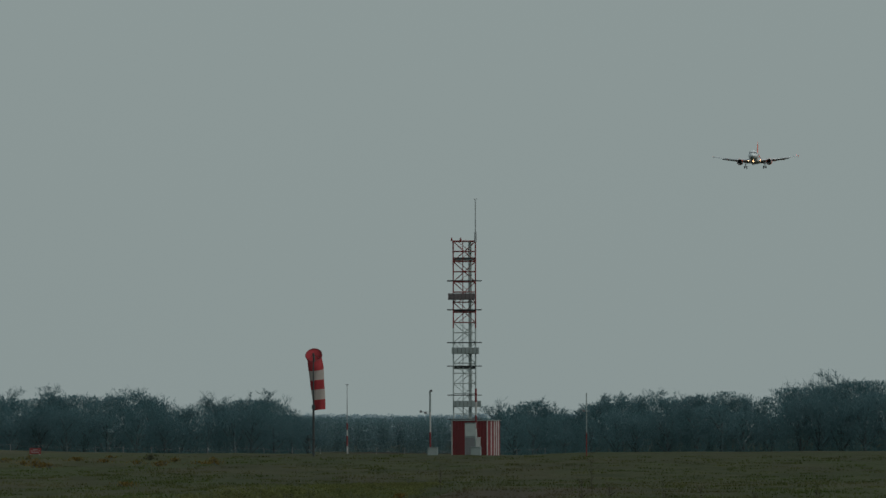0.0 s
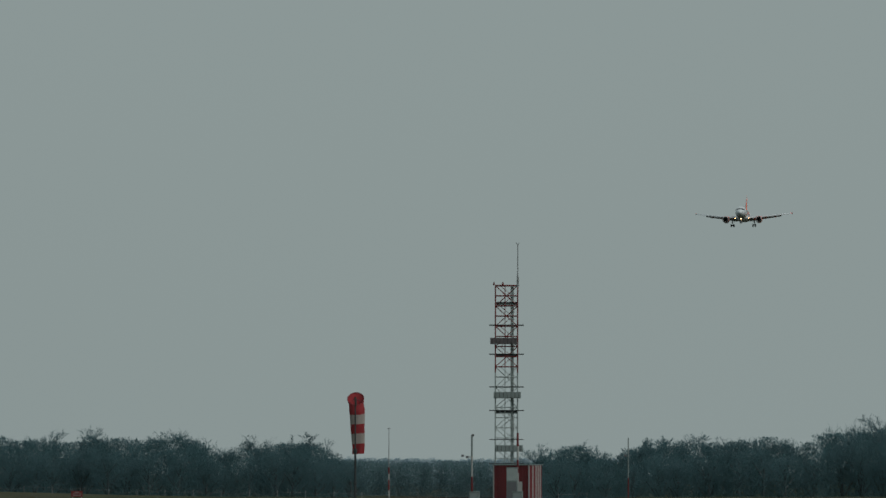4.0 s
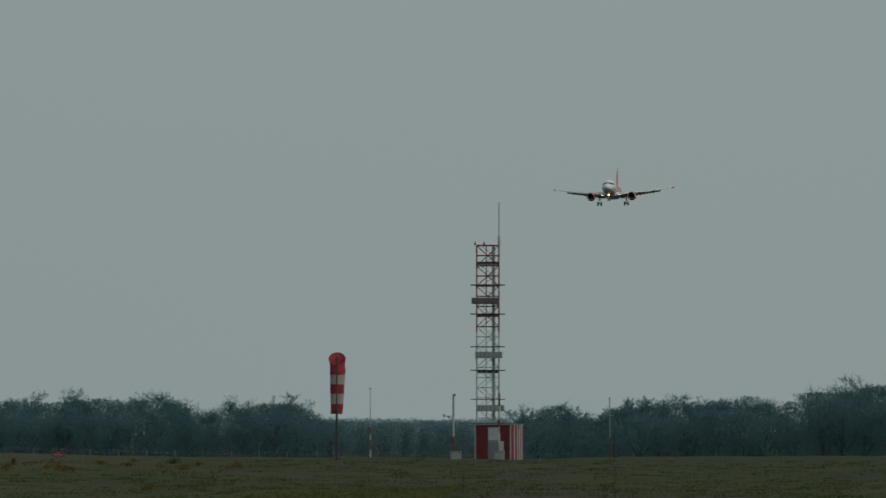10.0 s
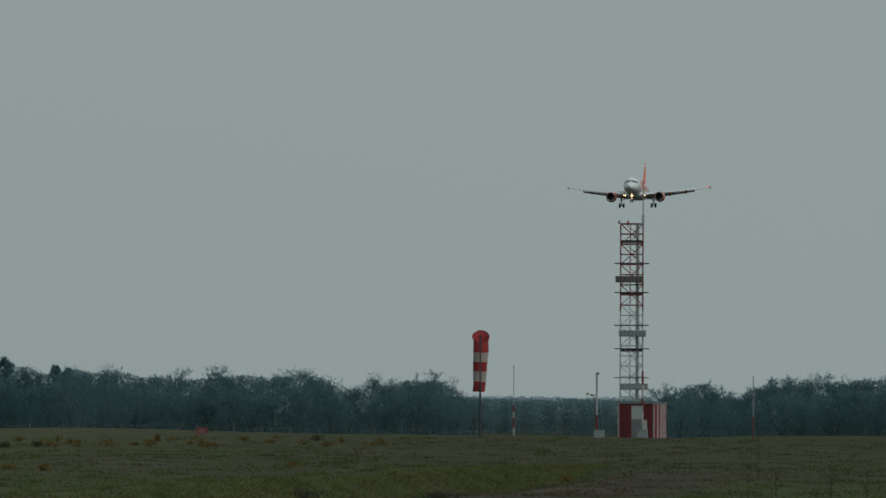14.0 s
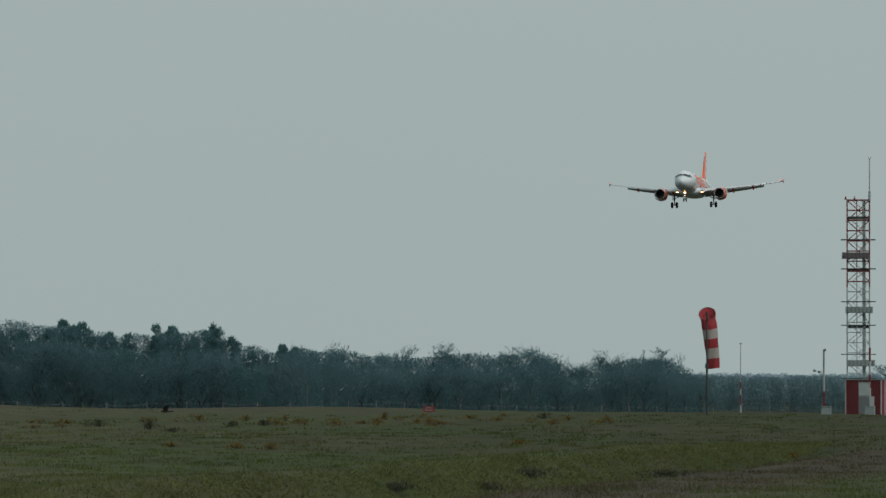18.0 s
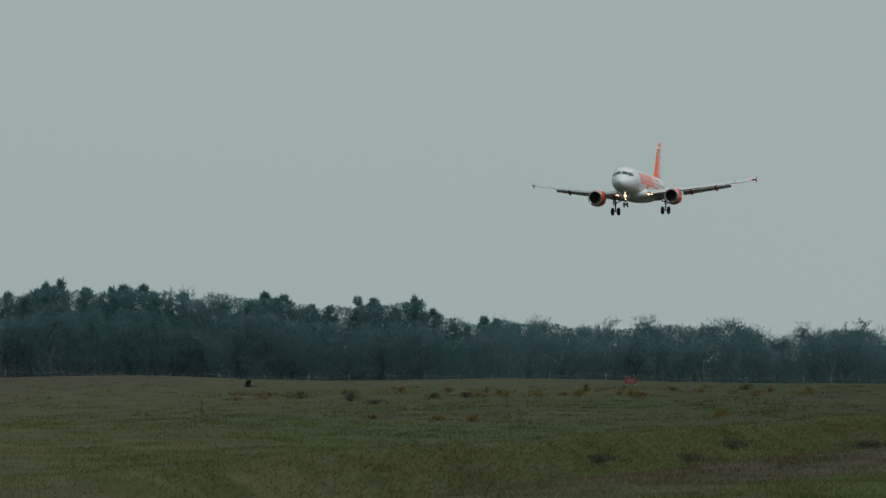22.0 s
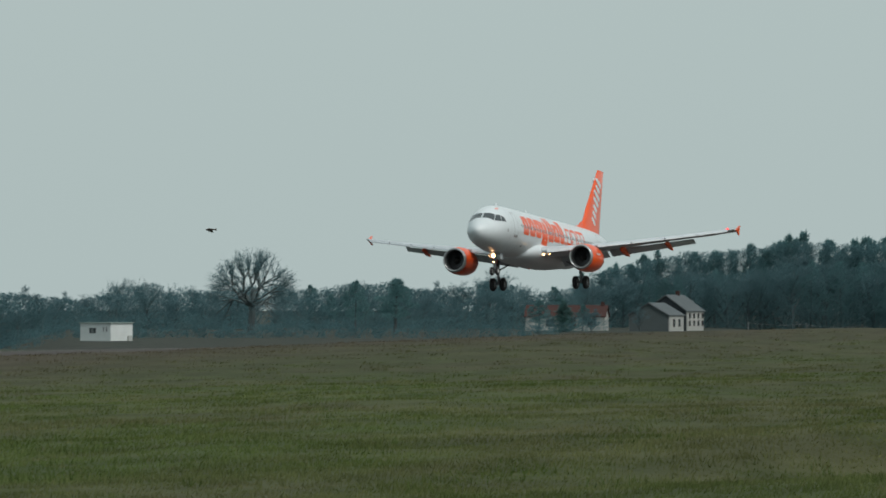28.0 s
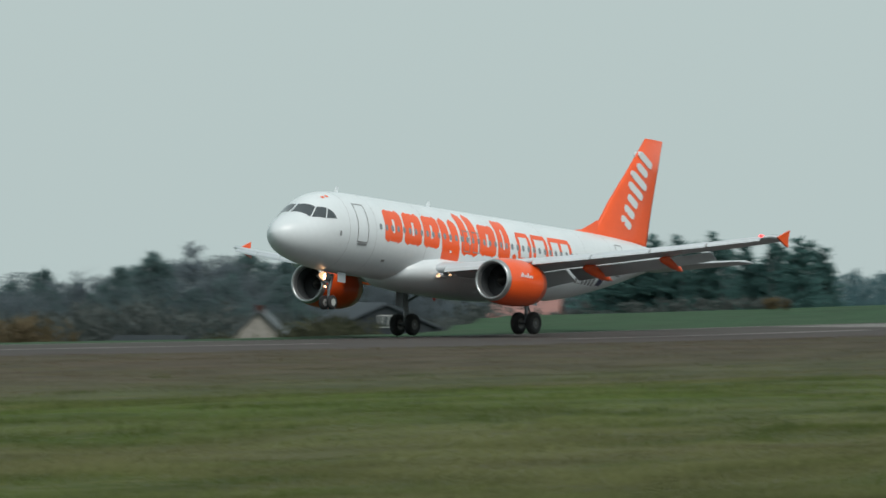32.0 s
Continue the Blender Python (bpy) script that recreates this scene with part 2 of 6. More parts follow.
def ground_z(x, y):
    p = off_runway(x, y)
    z = 0.62 * step(40, 105, p)
    rise = 1.05 * step(205, 310, y) + 0.62 * step(310, 410, y) - 0.62 * step(420, 560, y) - 1.0 * step(560, 700, y)
    z += rise * math.exp(-((p - 48) / 20) ** 2) * step(23, 34, p)
    z += 0.48 * step(18, 28, p) * (1 - step(36, 62, p)) * (1 - step(255, 330, y))
    if p < 0:
        az = math.atan2(-x, y)
        near = 1 - step(430, 560, y) * (1 - step(0.280, 0.296, az))
        banked = step(0.489, 0.473, az)
        kept = banked * (1 - step(440, 470, y))
        z += step(18 + 32 * kept, 52 + 46 * kept, -p) * (-0.6 - 3.9 * near) - 0.7 * step(180, 420, -p)
        z += banked * (0.15 + 0.80 * step(350, 432, y)) * (1 - step(440, 464, y)) * math.exp(-((p + 44) / 13) ** 2)
    z += 0.5 * math.exp(-((x + 9) ** 2 + (y - 440) ** 2) / 3000)
    z += dip(x, y) - 0.38 * (1 - step(270, 335, y)) * (1 - step(60, 110, p))
    r = math.hypot(x, y)
    if p > 30 and r > 40:
        w = step(30, 60, p) * (1 - step(500, 900, r))
        z += w * 0.26 * noise.noise((x * 0.05, y * 0.02, 0.3)) + w * 0.10 * noise.noise((x * 0.21, y * 0.09, 5.3))
        d = ditch_off(x, y)
        w2 = step(100, 140, y) * (1 - step(250, 285, y))
        z -= w2 * 1.5 * math.exp(-(d / 2.0) ** 2)
        z += w2 * 0.45 * math.exp(-((d + 4.2) / 2.6) ** 2)
    if r > 1100:
        z -= 26 * step(1100, 3800, r) * step(0.325, 0.37, math.atan2(-x, y)) * step(-100, 200, y)
    if r > 1500:
        z -= 1.5 * step(1500, 2600, r)
    return z


def spot(az, drop):
    """The first ground point on the ray at a bearing that falls by drop / 10800."""
    d = 60.0
    while d < 900:
        q = at(az, d)
        if EYE_Z - drop * d / 10800 <= q.z:
            return q
        d += 1.0
    return q


def at(az, d):
    """The ground point at a bearing (radians to the left of +y) and distance."""
    x, y = -math.sin(az) * d, math.cos(az) * d
    return Vector((x, y, ground_z(x, y)))


# ---- mesh helpers ----
def mesh_of(name, verts, faces, material, smooth=False):
    me = bpy.data.meshes.new(name)
    me.from_pydata([tuple(v) for v in verts], [], faces)
    me.update()
    me.materials.append(material)
    if smooth:
        me.polygons.foreach_set("use_smooth", [True] * len(me.polygons))
    return me


def part(name, data, parent, label="", place=None):
    """A mesh, or vertices, faces and a material, linked as ONE mesh object under a thing or part."""
    if isinstance(data, tuple):
        data = mesh_of(name, *data)
    ob = new(name, data)
    ob.parent = parent
    if place is not None:
        ob.matrix_basis = place
    return tagged(ob, label)


def thing(name, place, label, category, group="", kind=""):
    ob = new(name)
    ob.matrix_basis = place
    return tagged(ob, label, category, group, kind)


def box(x0, x1, y0, y1, z0, z1, bev=0.0):
    """Vertices and faces of a box whose edges are chamfered by bev."""
    if bev <= 0:
        v = [(x, y, z) for x in (x0, x1) for y in (y0, y1) for z in (z0, z1)]
        return v, [(0, 1, 3, 2), (4, 6, 7, 5), (0, 4, 5, 1), (2, 3, 7, 6), (0, 2, 6, 4), (1, 5, 7, 3)]
    bm = bmesh.new()
    bmesh.ops.create_cube(bm, size=1.0)
    for v in bm.verts:
        v.co = ((x0 + x1) / 2 + v.co.x * (x1 - x0), (y0 + y1) / 2 + v.co.y * (y1 - y0), (z0 + z1) / 2 + v.co.z * (z1 - z0))
    bmesh.ops.bevel(bm, geom=bm.edges[:], offset=bev, segments=1, affect="EDGES")
    bm.verts.index_update()
    out = [v.co[:] for v in bm.verts], [tuple(v.index for v in f.verts) for f in bm.faces]
    bm.free()
    return out


def join(*shapes):
    vs, fs = [], []
    for v, f in shapes:
        k = len(vs)
        vs += list(v)
        fs += [tuple(i + k for i in q) for q in f]
    return vs, fs


def tube(a, b, r0, r1=None, n=8, caps=True):
    """A tapered rod from a to b."""
    a, b = Vector(a), Vector(b)
    r1 = r0 if r1 is None else r1
    q = (b - a).to_track_quat("Z", "Y")
    vs = [c + q @ Vector((r * math.cos(2 * math.pi * k / n), r * math.sin(2 * math.pi * k / n), 0)) for c, r in ((a, r0), (b, r1)) for k in range(n)]
    fs = [(k, (k + 1) % n, n + (k + 1) % n, n + k) for k in range(n)]
    if caps:
        fs += [tuple(range(n - 1, -1, -1)), tuple(range(n, 2 * n))]
    return vs, fs


def lathe(profile, axis="x", n=32, origin=(0, 0, 0)):
    """A profile of (along, radius) turned about an axis."""
    vs, fs = [], []
    o = Vector(origin)
    for s, r in profile:
        for k in range(n):
            c, d = r * math.cos(2 * math.pi * k / n), r * math.sin(2 * math.pi * k / n)
            vs.append(o + (Vector((s, c, d)) if axis == "x" else Vector((c, s, d)) if axis == "y" else Vector((c, d, s))))
    for i in range(len(profile) - 1):
        for k in range(n):
            fs.append((i * n + k, i * n + (k + 1) % n, (i + 1) * n + (k + 1) % n, (i + 1) * n + k))
    return vs, fs


def loft(rings, close=True):
    """Skins over rings of equally many points, with closed ends."""
    n = len(rings[0])
    vs = [p for r in rings for p in r]
    fs = [(i * n + k, i * n + (k + 1) % n, (i + 1) * n + (k + 1) % n, (i + 1) * n + k) for i in range(len(rings) - 1) for k in range(n)]
    if close:
        fs += [tuple(range(n - 1, -1, -1)), tuple(range((len(rings) - 1) * n, len(rings) * n))]
    return vs, fs


# ---- ground: one sheet to the horizon ----
def ground_mesh():
    angles = [-0.16 + 0.0042 * k for k in range(191)]
    rest = [angles[-1] + (2 * math.pi - (angles[-1] - angles[0])) * k / 40 for k in range(1, 40)]
    angles = angles + rest
    radii, r = [0.0], 6.0
    while r < 4700:
        radii.append(r)
        r += max(2.2, r * 0.012) if 90 < r < 520 else max(6.0, r * 0.035)
    vs, n = [(0, 0, ground_z(0, 0))], len(angles)
    for r in radii[1:]:
        for a in angles:
            x, y = -math.sin(a) * r, math.cos(a) * r
            vs.append((x, y, ground_z(x, y)))
    fs = [(0, 1 + k, 1 + (k + 1) % n) for k in range(n)]
    for i in range(len(radii) - 2):
        b = 1 + i * n
        fs += [(b + k, b + n + k, b + n + (k + 1) % n, b + (k + 1) % n) for k in range(n)]
    return vs, fs


def field_material(name, vary=0.0):
    """Rough grass: green and straw patches, a heath-brown belt beside the runway, darker scrub beyond it."""
    m = bpy.data.materials.new(name)
    m.use_nodes = True
    n, l = m.node_tree.nodes, m.node_tree.links
    b = n["Principled BSDF"]
    b.inputs["Roughness"].default_value = 0.95
    b.inputs["Specular IOR Level"].default_value = 0.15
    pos = n.new("ShaderNodeNewGeometry").outputs["Position"]

    def tex(scale, stretch, detail=5.0):
        mp, t = n.new("ShaderNodeMapping"), n.new("ShaderNodeTexNoise")
        mp.inputs["Scale"].default_value = stretch
        t.inputs["Scale"].default_value, t.inputs["Detail"].default_value = scale, detail
        l.new(pos, mp.inputs[0])
        l.new(mp.outputs[0], t.inputs["Vector"])
        return t.outputs["Fac"]

    def ranged(v, a, b2, lo=0.0, hi=1.0):
        r = n.new("ShaderNodeMapRange")
        r.interpolation_type = "SMOOTHSTEP"
        for k, val in zip(("From Min", "From Max", "To Min", "To Max"), (a, b2, lo, hi)):
            r.inputs[k].default_value = val
        l.new(v, r.inputs["Value"])
        return r.outputs[0]

    def mixed(f, a, c):
        x = n.new("ShaderNodeMixRGB")
        l.new(f, x.inputs[0])
        for k, v in ((1, a), (2, c)):
            if isinstance(v, tuple):
                x.inputs[k].default_value = (*v, 1)
            else:
                l.new(v, x.inputs[k])
        return x.outputs[0]

    def times(a, c):
        x = n.new("ShaderNodeMath")
        x.operation = "MULTIPLY"
        l.new(a, x.inputs[0])
        l.new(c, x.inputs[1])
        return x.outputs[0]

    patches, mid, fine = tex(0.055, (1, 0.35, 1)), tex(0.35, (1, 0.3, 1)), tex(2.2, (1, 0.5, 1))
    grass = mixed(ranged(patches, 0.42, 0.62), (0.062, 0.088, 0.023), (0.090, 0.095, 0.039))
    grass = mixed(ranged(mid, 0.45, 0.7), grass, (0.044, 0.063, 0.012))
    drifts, dry = tex(0.10, (1, 0.22, 1), 3.0), tex(0.9, (1, 0.4, 1))
    grass = mixed(ranged(fine, 0.5, 0.75), grass, (0.088, 0.092, 0.036))
    grass = mixed(times(ranged(drifts, 0.46, 0.66, 0, 0.65), ranged(dry, 0.35, 0.6, 0.35, 1.0)), grass, (0.082, 0.073, 0.040))
    track = n.new("ShaderNodeVectorMath")
    track.operation = "DOT_PRODUCT"
    track.inputs[1].default_value = (0.994, -0.107, 0)
    l.new(pos, track.inputs[0])
    near_y = n.new("ShaderNodeSeparateXYZ")
    l.new(pos, near_y.inputs[0])
    lane = times(times(ranged(track.outputs["Value"], -29.2, -28.0), ranged(track.outputs["Value"], -19, -23)), times(ranged(near_y.outputs["Y"], 290, 250), ranged(near_y.outputs["Y"], 120, 160)))
    grass = mixed(lane, grass, mixed(ranged(mid, 0.4, 0.65), (0.088, 0.072, 0.046), (0.070, 0.064, 0.034)))
    off = n.new("ShaderNodeVectorMath")
    off.operation = "DOT_PRODUCT"
    off.inputs[1].default_value = RUN_N
    l.new(pos, off.inputs[0])
    shift = n.new("ShaderNodeMath")
    shift.operation = "SUBTRACT"
    shift.inputs[1].default_value = RUN_N.dot(Vector((RUN_X, RUN_Y, 0)))
    l.new(off.outputs["Value"], shift.inputs[0])
    p = shift.outputs[0]
    wob = n.new("ShaderNodeMath")
    wob.operation = "MULTIPLY_ADD"
    wob.inputs[1].default_value = 22.0
    l.new(patches, wob.inputs[0])
    l.new(p, wob.inputs[2])
    grass = mixed(ranged(p, 50, 92, 0.55, 0), grass, mixed(ranged(dry, 0.4, 0.62), (0.070, 0.074, 0.042), (0.082, 0.076, 0.050)))
    heath = times(ranged(wob.outputs[0], 52, 76, 1, 0), ranged(p, 15, 19))
    brown = mixed(ranged(mid, 0.4, 0.65), (0.080, 0.064, 0.044), (0.070, 0.062, 0.036))
    grass = mixed(heath, grass, brown)
    far = ranged(p, -10, -13)
    away = n.new("ShaderNodeSeparateXYZ")
    l.new(pos, away.inputs[0])
    lawn = mixed(ranged(mid, 0.35, 0.65), (0.038, 0.098, 0.044), (0.048, 0.096, 0.048))
    rough = mixed(ranged(mid, 0.35, 0.65), (0.050, 0.062, 0.052), (0.066, 0.070, 0.058))
    grass = mixed(far, grass, mixed(ranged(away.outputs["Y"], 434, 462), lawn, rough))
    # Colour value falls along y, from 1.02 near to 0.70 far.
    varied = n.new("ShaderNodeHueSaturation")
    varied.inputs["Saturation"].default_value = 0.93
    l.new(ranged(away.outputs["Y"], 90, 330, 1.02, 0.70), varied.inputs["Value"])
    l.new(grass, varied.inputs["Color"])
    grass = varied.outputs[0]
    # Value also falls from 1.0 to 0.66 towards +x.
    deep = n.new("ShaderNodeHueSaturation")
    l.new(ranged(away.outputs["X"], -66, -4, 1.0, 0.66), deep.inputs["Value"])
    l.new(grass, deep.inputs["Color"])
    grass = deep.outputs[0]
    mottle = n.new("ShaderNodeHueSaturation")
    l.new(ranged(tex(0.55, (1, 0.3, 1), 4.0), 0.36, 0.64, 0.85, 1.14), mottle.inputs["Value"])
    l.new(grass, mottle.inputs["Color"])
    grass = mottle.outputs[0]
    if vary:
        # Blade colour is doubled to offset the weak light on upright blades.
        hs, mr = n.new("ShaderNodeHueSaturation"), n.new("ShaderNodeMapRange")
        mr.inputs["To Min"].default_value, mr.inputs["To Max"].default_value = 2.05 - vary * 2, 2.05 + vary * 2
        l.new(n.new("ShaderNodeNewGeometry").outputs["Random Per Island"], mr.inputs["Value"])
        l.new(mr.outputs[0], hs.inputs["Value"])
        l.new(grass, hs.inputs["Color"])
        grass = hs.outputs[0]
    l.new(grass, b.inputs["Base Color"])
    if vary:
        tl, mx = n.new("ShaderNodeBsdfTranslucent"), n.new("ShaderNodeMixShader")
        mx.inputs[0].default_value = 0.5
        l.new(grass, tl.inputs["Color"])
        l.new(b.outputs[0], mx.inputs[1])
        l.new(tl.outputs[0], mx.inputs[2])
        l.new(mx.outputs[0], n["Material Output"].inputs["Surface"])
        return m
    bp = n.new("ShaderNodeBump")
    bp.inputs["Strength"].default_value, bp.inputs["Distance"].default_value = 0.7, 0.25
    l.new(fine, bp.inputs["Height"])
    l.new(bp.outputs[0], b.inputs["Normal"])
    return m


FIELD, BLADES = field_material("rough_airfield_grass"), field_material("brightened_grass_blades", 0.10)
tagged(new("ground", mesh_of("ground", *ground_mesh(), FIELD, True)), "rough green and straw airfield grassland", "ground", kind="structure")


def along_runway(s, p, z=0.0):
    """A point s metres back along the approach from the plan's point, p metres off the centreline."""
    q = math.sqrt(1 + RUN_K * RUN_K)
    return Vector((RUN_X + (RUN_K * s + p) / q, RUN_Y + (s - RUN_K * p) / q, z))


ASPHALT = mat("worn_runway_asphalt", (0.072, 0.063, 0.060), 0.85, color2=(0.054, 0.047, 0.045), scale=0.15, fine=3.0, bump=0.15)

for dull in (ASPHALT, SLATEWALL, DARKSLATE, ROOFTILE):
    dull.node_tree.nodes["Principled BSDF"].inputs["Specular IOR Level"].default_value = 0.15


def runway_mesh():
    vs, fs = [], []
    ss = [-620 + 10 * k for k in range(115)]
    for s in ss:
        for p, z in ((-12, -0.06), (-11, 0.05), (-5, 0.10), (3, 0.14), (11, 0.10), (17, 0.05), (18, -0.06)):
            q = along_runway(s, p, z)
            q.z += dip(q.x, q.y) - 0.38 * (1 - step(270, 335, q.y))
            vs.append(q)
    for i in range(len(ss) - 1):
        fs += [(i * 7 + k, i * 7 + k + 1, i * 7 + 8 + k, i * 7 + 7 + k) for k in range(6)]
    return vs, fs


runway = tagged(new("runway", mesh_of("runway", *runway_mesh(), ASPHALT)), "grey worn asphalt runway with a wet sheen", "runway", kind="structure")


def runway_z(p):
    return 0.145 - 0.095 * abs(p - 3) / 14


def paint_strip(s0, s1, p0, p1):
    ps = [p0, p1]
    n = max(int((s1 - s0) / 10), 1)
    vs = []
    for k in range(n + 1):
        for p in ps:
            q = along_runway(s0 + (s1 - s0) * k / n, p, runway_z(p) + 0.014)
            q.z += dip(q.x, q.y) - 0.38 * (1 - step(270, 335, q.y))
            vs.append(q)
    return mesh_of("runway_marking", vs, [(2 * k, 2 * k + 1, 2 * k + 3, 2 * k + 2) for k in range(n)], RUNPAINT)


for k in range(20):
    part("runway_marking", paint_strip(-560 + 50 * k, -530 + 50 * k, 2.55, 3.45), runway)
for sgn in (-1, 1):
    part("runway_marking", paint_strip(-600, 480, 3 + sgn * 13.2 - 0.3, 3 + sgn * 13.2 + 0.3), runway)
    for k, s in enumerate((-22, 128, 278)):
        for j in range(3 - k):
            c = 3 + sgn * (4.2 + 2.9 * j)
            part("runway_marking", paint_strip(s, s + 22.5, c - 1.2, c + 1.2), runway)

# ---- the airliner ----
# its own space: x ahead, y to its left, z up; the origin lies on the body's axis over the main wheels
NOSE = 17.7
LIFT = 0.34    # the body's axis above the origin
BODY = [(0.0, 0.03, -0.42, -0.48), (0.08, 0.26, -0.19, -0.74), (0.3, 0.54, 0.05, -1.00), (0.7, 0.85, 0.34, -1.26), (1.2, 1.13, 0.60, -1.48),
        (1.7, 1.34, 0.88, -1.63), (2.2, 1.50, 1.27, -1.74), (2.7, 1.63, 1.60, -1.82), (3.2, 1.73, 1.81, -1.89), (3.8, 1.82, 1.95, -1.95),
        (4.6, 1.92, 2.03, -2.01), (5.6, 1.965, 2.06, -2.05), (6.6, 1.975, 2.07, -2.07), (12, 1.975, 2.07, -2.07), (18, 1.975, 2.07, -2.07),
        (23.5, 1.975, 2.07, -2.07), (25.5, 1.95, 2.07, -1.93), (27.5, 1.86, 2.07, -1.60), (29.5, 1.68, 2.06, -1.15), (31.5, 1.42, 2.02, -0.66),
        (33.5, 1.08, 1.93, -0.12), (35.2, 0.72, 1.78, 0.35), (36.5, 0.42, 1.58, 0.68), (37.3, 0.24, 1.40, 0.88), (37.57, 0.12, 1.28, 1.00)]


def body_at(s):
    """Half width, top and bottom at s metres behind the nose."""
    for a, b in zip(BODY, BODY[1:]):
        if s <= b[0]:
            k = (s - a[0]) / (b[0] - a[0])
            return [a[i] + k * (b[i] - a[i]) for i in (1, 2, 3)]
    return BODY[-1][1:]


def skin(s, ang, off=0.0, side=1):
    """A point of the body's skin, at an angle up from its left (side 1) or right flank, raised by off."""
    w, t, b = body_at(s)
    c, h = (t + b) / 2, (t - b) / 2
    return Vector((NOSE - s, side * (w + off) * math.cos(ang), c + LIFT + (h + off) * math.sin(ang)))


def skin_z(s, z):
    w, t, b = body_at(s)
    return math.asin(max(-1, min(1, (z - (t + b) / 2) / ((t - b) / 2))))


def patch(corners, side, off, material, n=5, name="patch"):
    """A pane on the skin between four corners (s, angle), with a small thickness."""
    vs, fs = [], []
    for i in range(n + 1):
        for j in range(n + 1):
            u, v = i / n, j / n
            s = (1 - u) * ((1 - v) * corners[0][0] + v * corners[3][0]) + u * ((1 - v) * corners[1][0] + v * corners[2][0])
            a = (1 - u) * ((1 - v) * corners[0][1] + v * corners[3][1]) + u * ((1 - v) * corners[1][1] + v * corners[2][1])
            vs.append(skin(s, a, off, side))
    m = n + 1
    for i in range(n):
        for j in range(n):
            fs.append((i * m + j, (i + 1) * m + j, (i + 1) * m + j + 1, i * m + j + 1)[::side])
    return mesh_of(name, vs, fs, material, True)


def blot(s0, s1, z0, z1, side, off, material, slant=0.0, rad=0.35, n=14, name="title_shape"):
    """A round-cornered plain shape on the body's flank."""
    vs, fs = [], []
    rad = min(rad, (s1 - s0) / 2.05, (z1 - z0) / 2.05)
    for i in range(n + 1):
        v = i / n
        z = z0 + (z1 - z0) * v
        d = min(z - z0, z1 - z)
        inset = rad - math.sqrt(max(rad * rad - (rad - min(d, rad)) ** 2, 0))
        lean = slant * (z - (z0 + z1) / 2)
        for s in (s0 + inset, (s0 + s1) / 2, s1 - inset):
            s += lean
            vs.append(skin(s, skin_z(s, z), off, side))
    for i in range(n):
        for j in range(2):
            fs.append((i * 3 + j, i * 3 + j + 1, i * 3 + 4 + j, i * 3 + 3 + j)[::side])
    return mesh_of(name, vs, fs, material, True)


def foil(le, chord, thick, y, z, twist=0.0, n=9):
    """A wing section whose nose is at x = le."""
    pts = []
    for up in (1, -1):
        for k in range(n + 1) if up == 1 else range(n - 1, 0, -1):
            u = 0.5 - 0.5 * math.cos(math.pi * k / n)
            h = 5 * thick * (0.2969 * math.sqrt(u) - 0.126 * u - 0.3516 * u * u + 0.2843 * u ** 3 - 0.1015 * u ** 4)
            h = h * (1.15 if up == 1 else -0.75)
            x, zz = -u * chord, h * chord + 0.015 * chord * math.sin(math.pi * u)
            pts.append(Vector((le + x, y, z + zz - twist * u * chord)))
    return pts


def wing_line(y):
    """Nose, chord and height of the wing at y metres out."""
    le = 6.25 - 0.585 * (y - 1.9)
    te = -0.25 - 0.07 * (y - 1.9) if y < 6.4 else -0.565 - 0.375 * (y - 6.4)
    z = -1.07 + 0.119 * (y - 1.9) + 0.0017 * (y - 1.9) ** 2
    return le, le - te, z


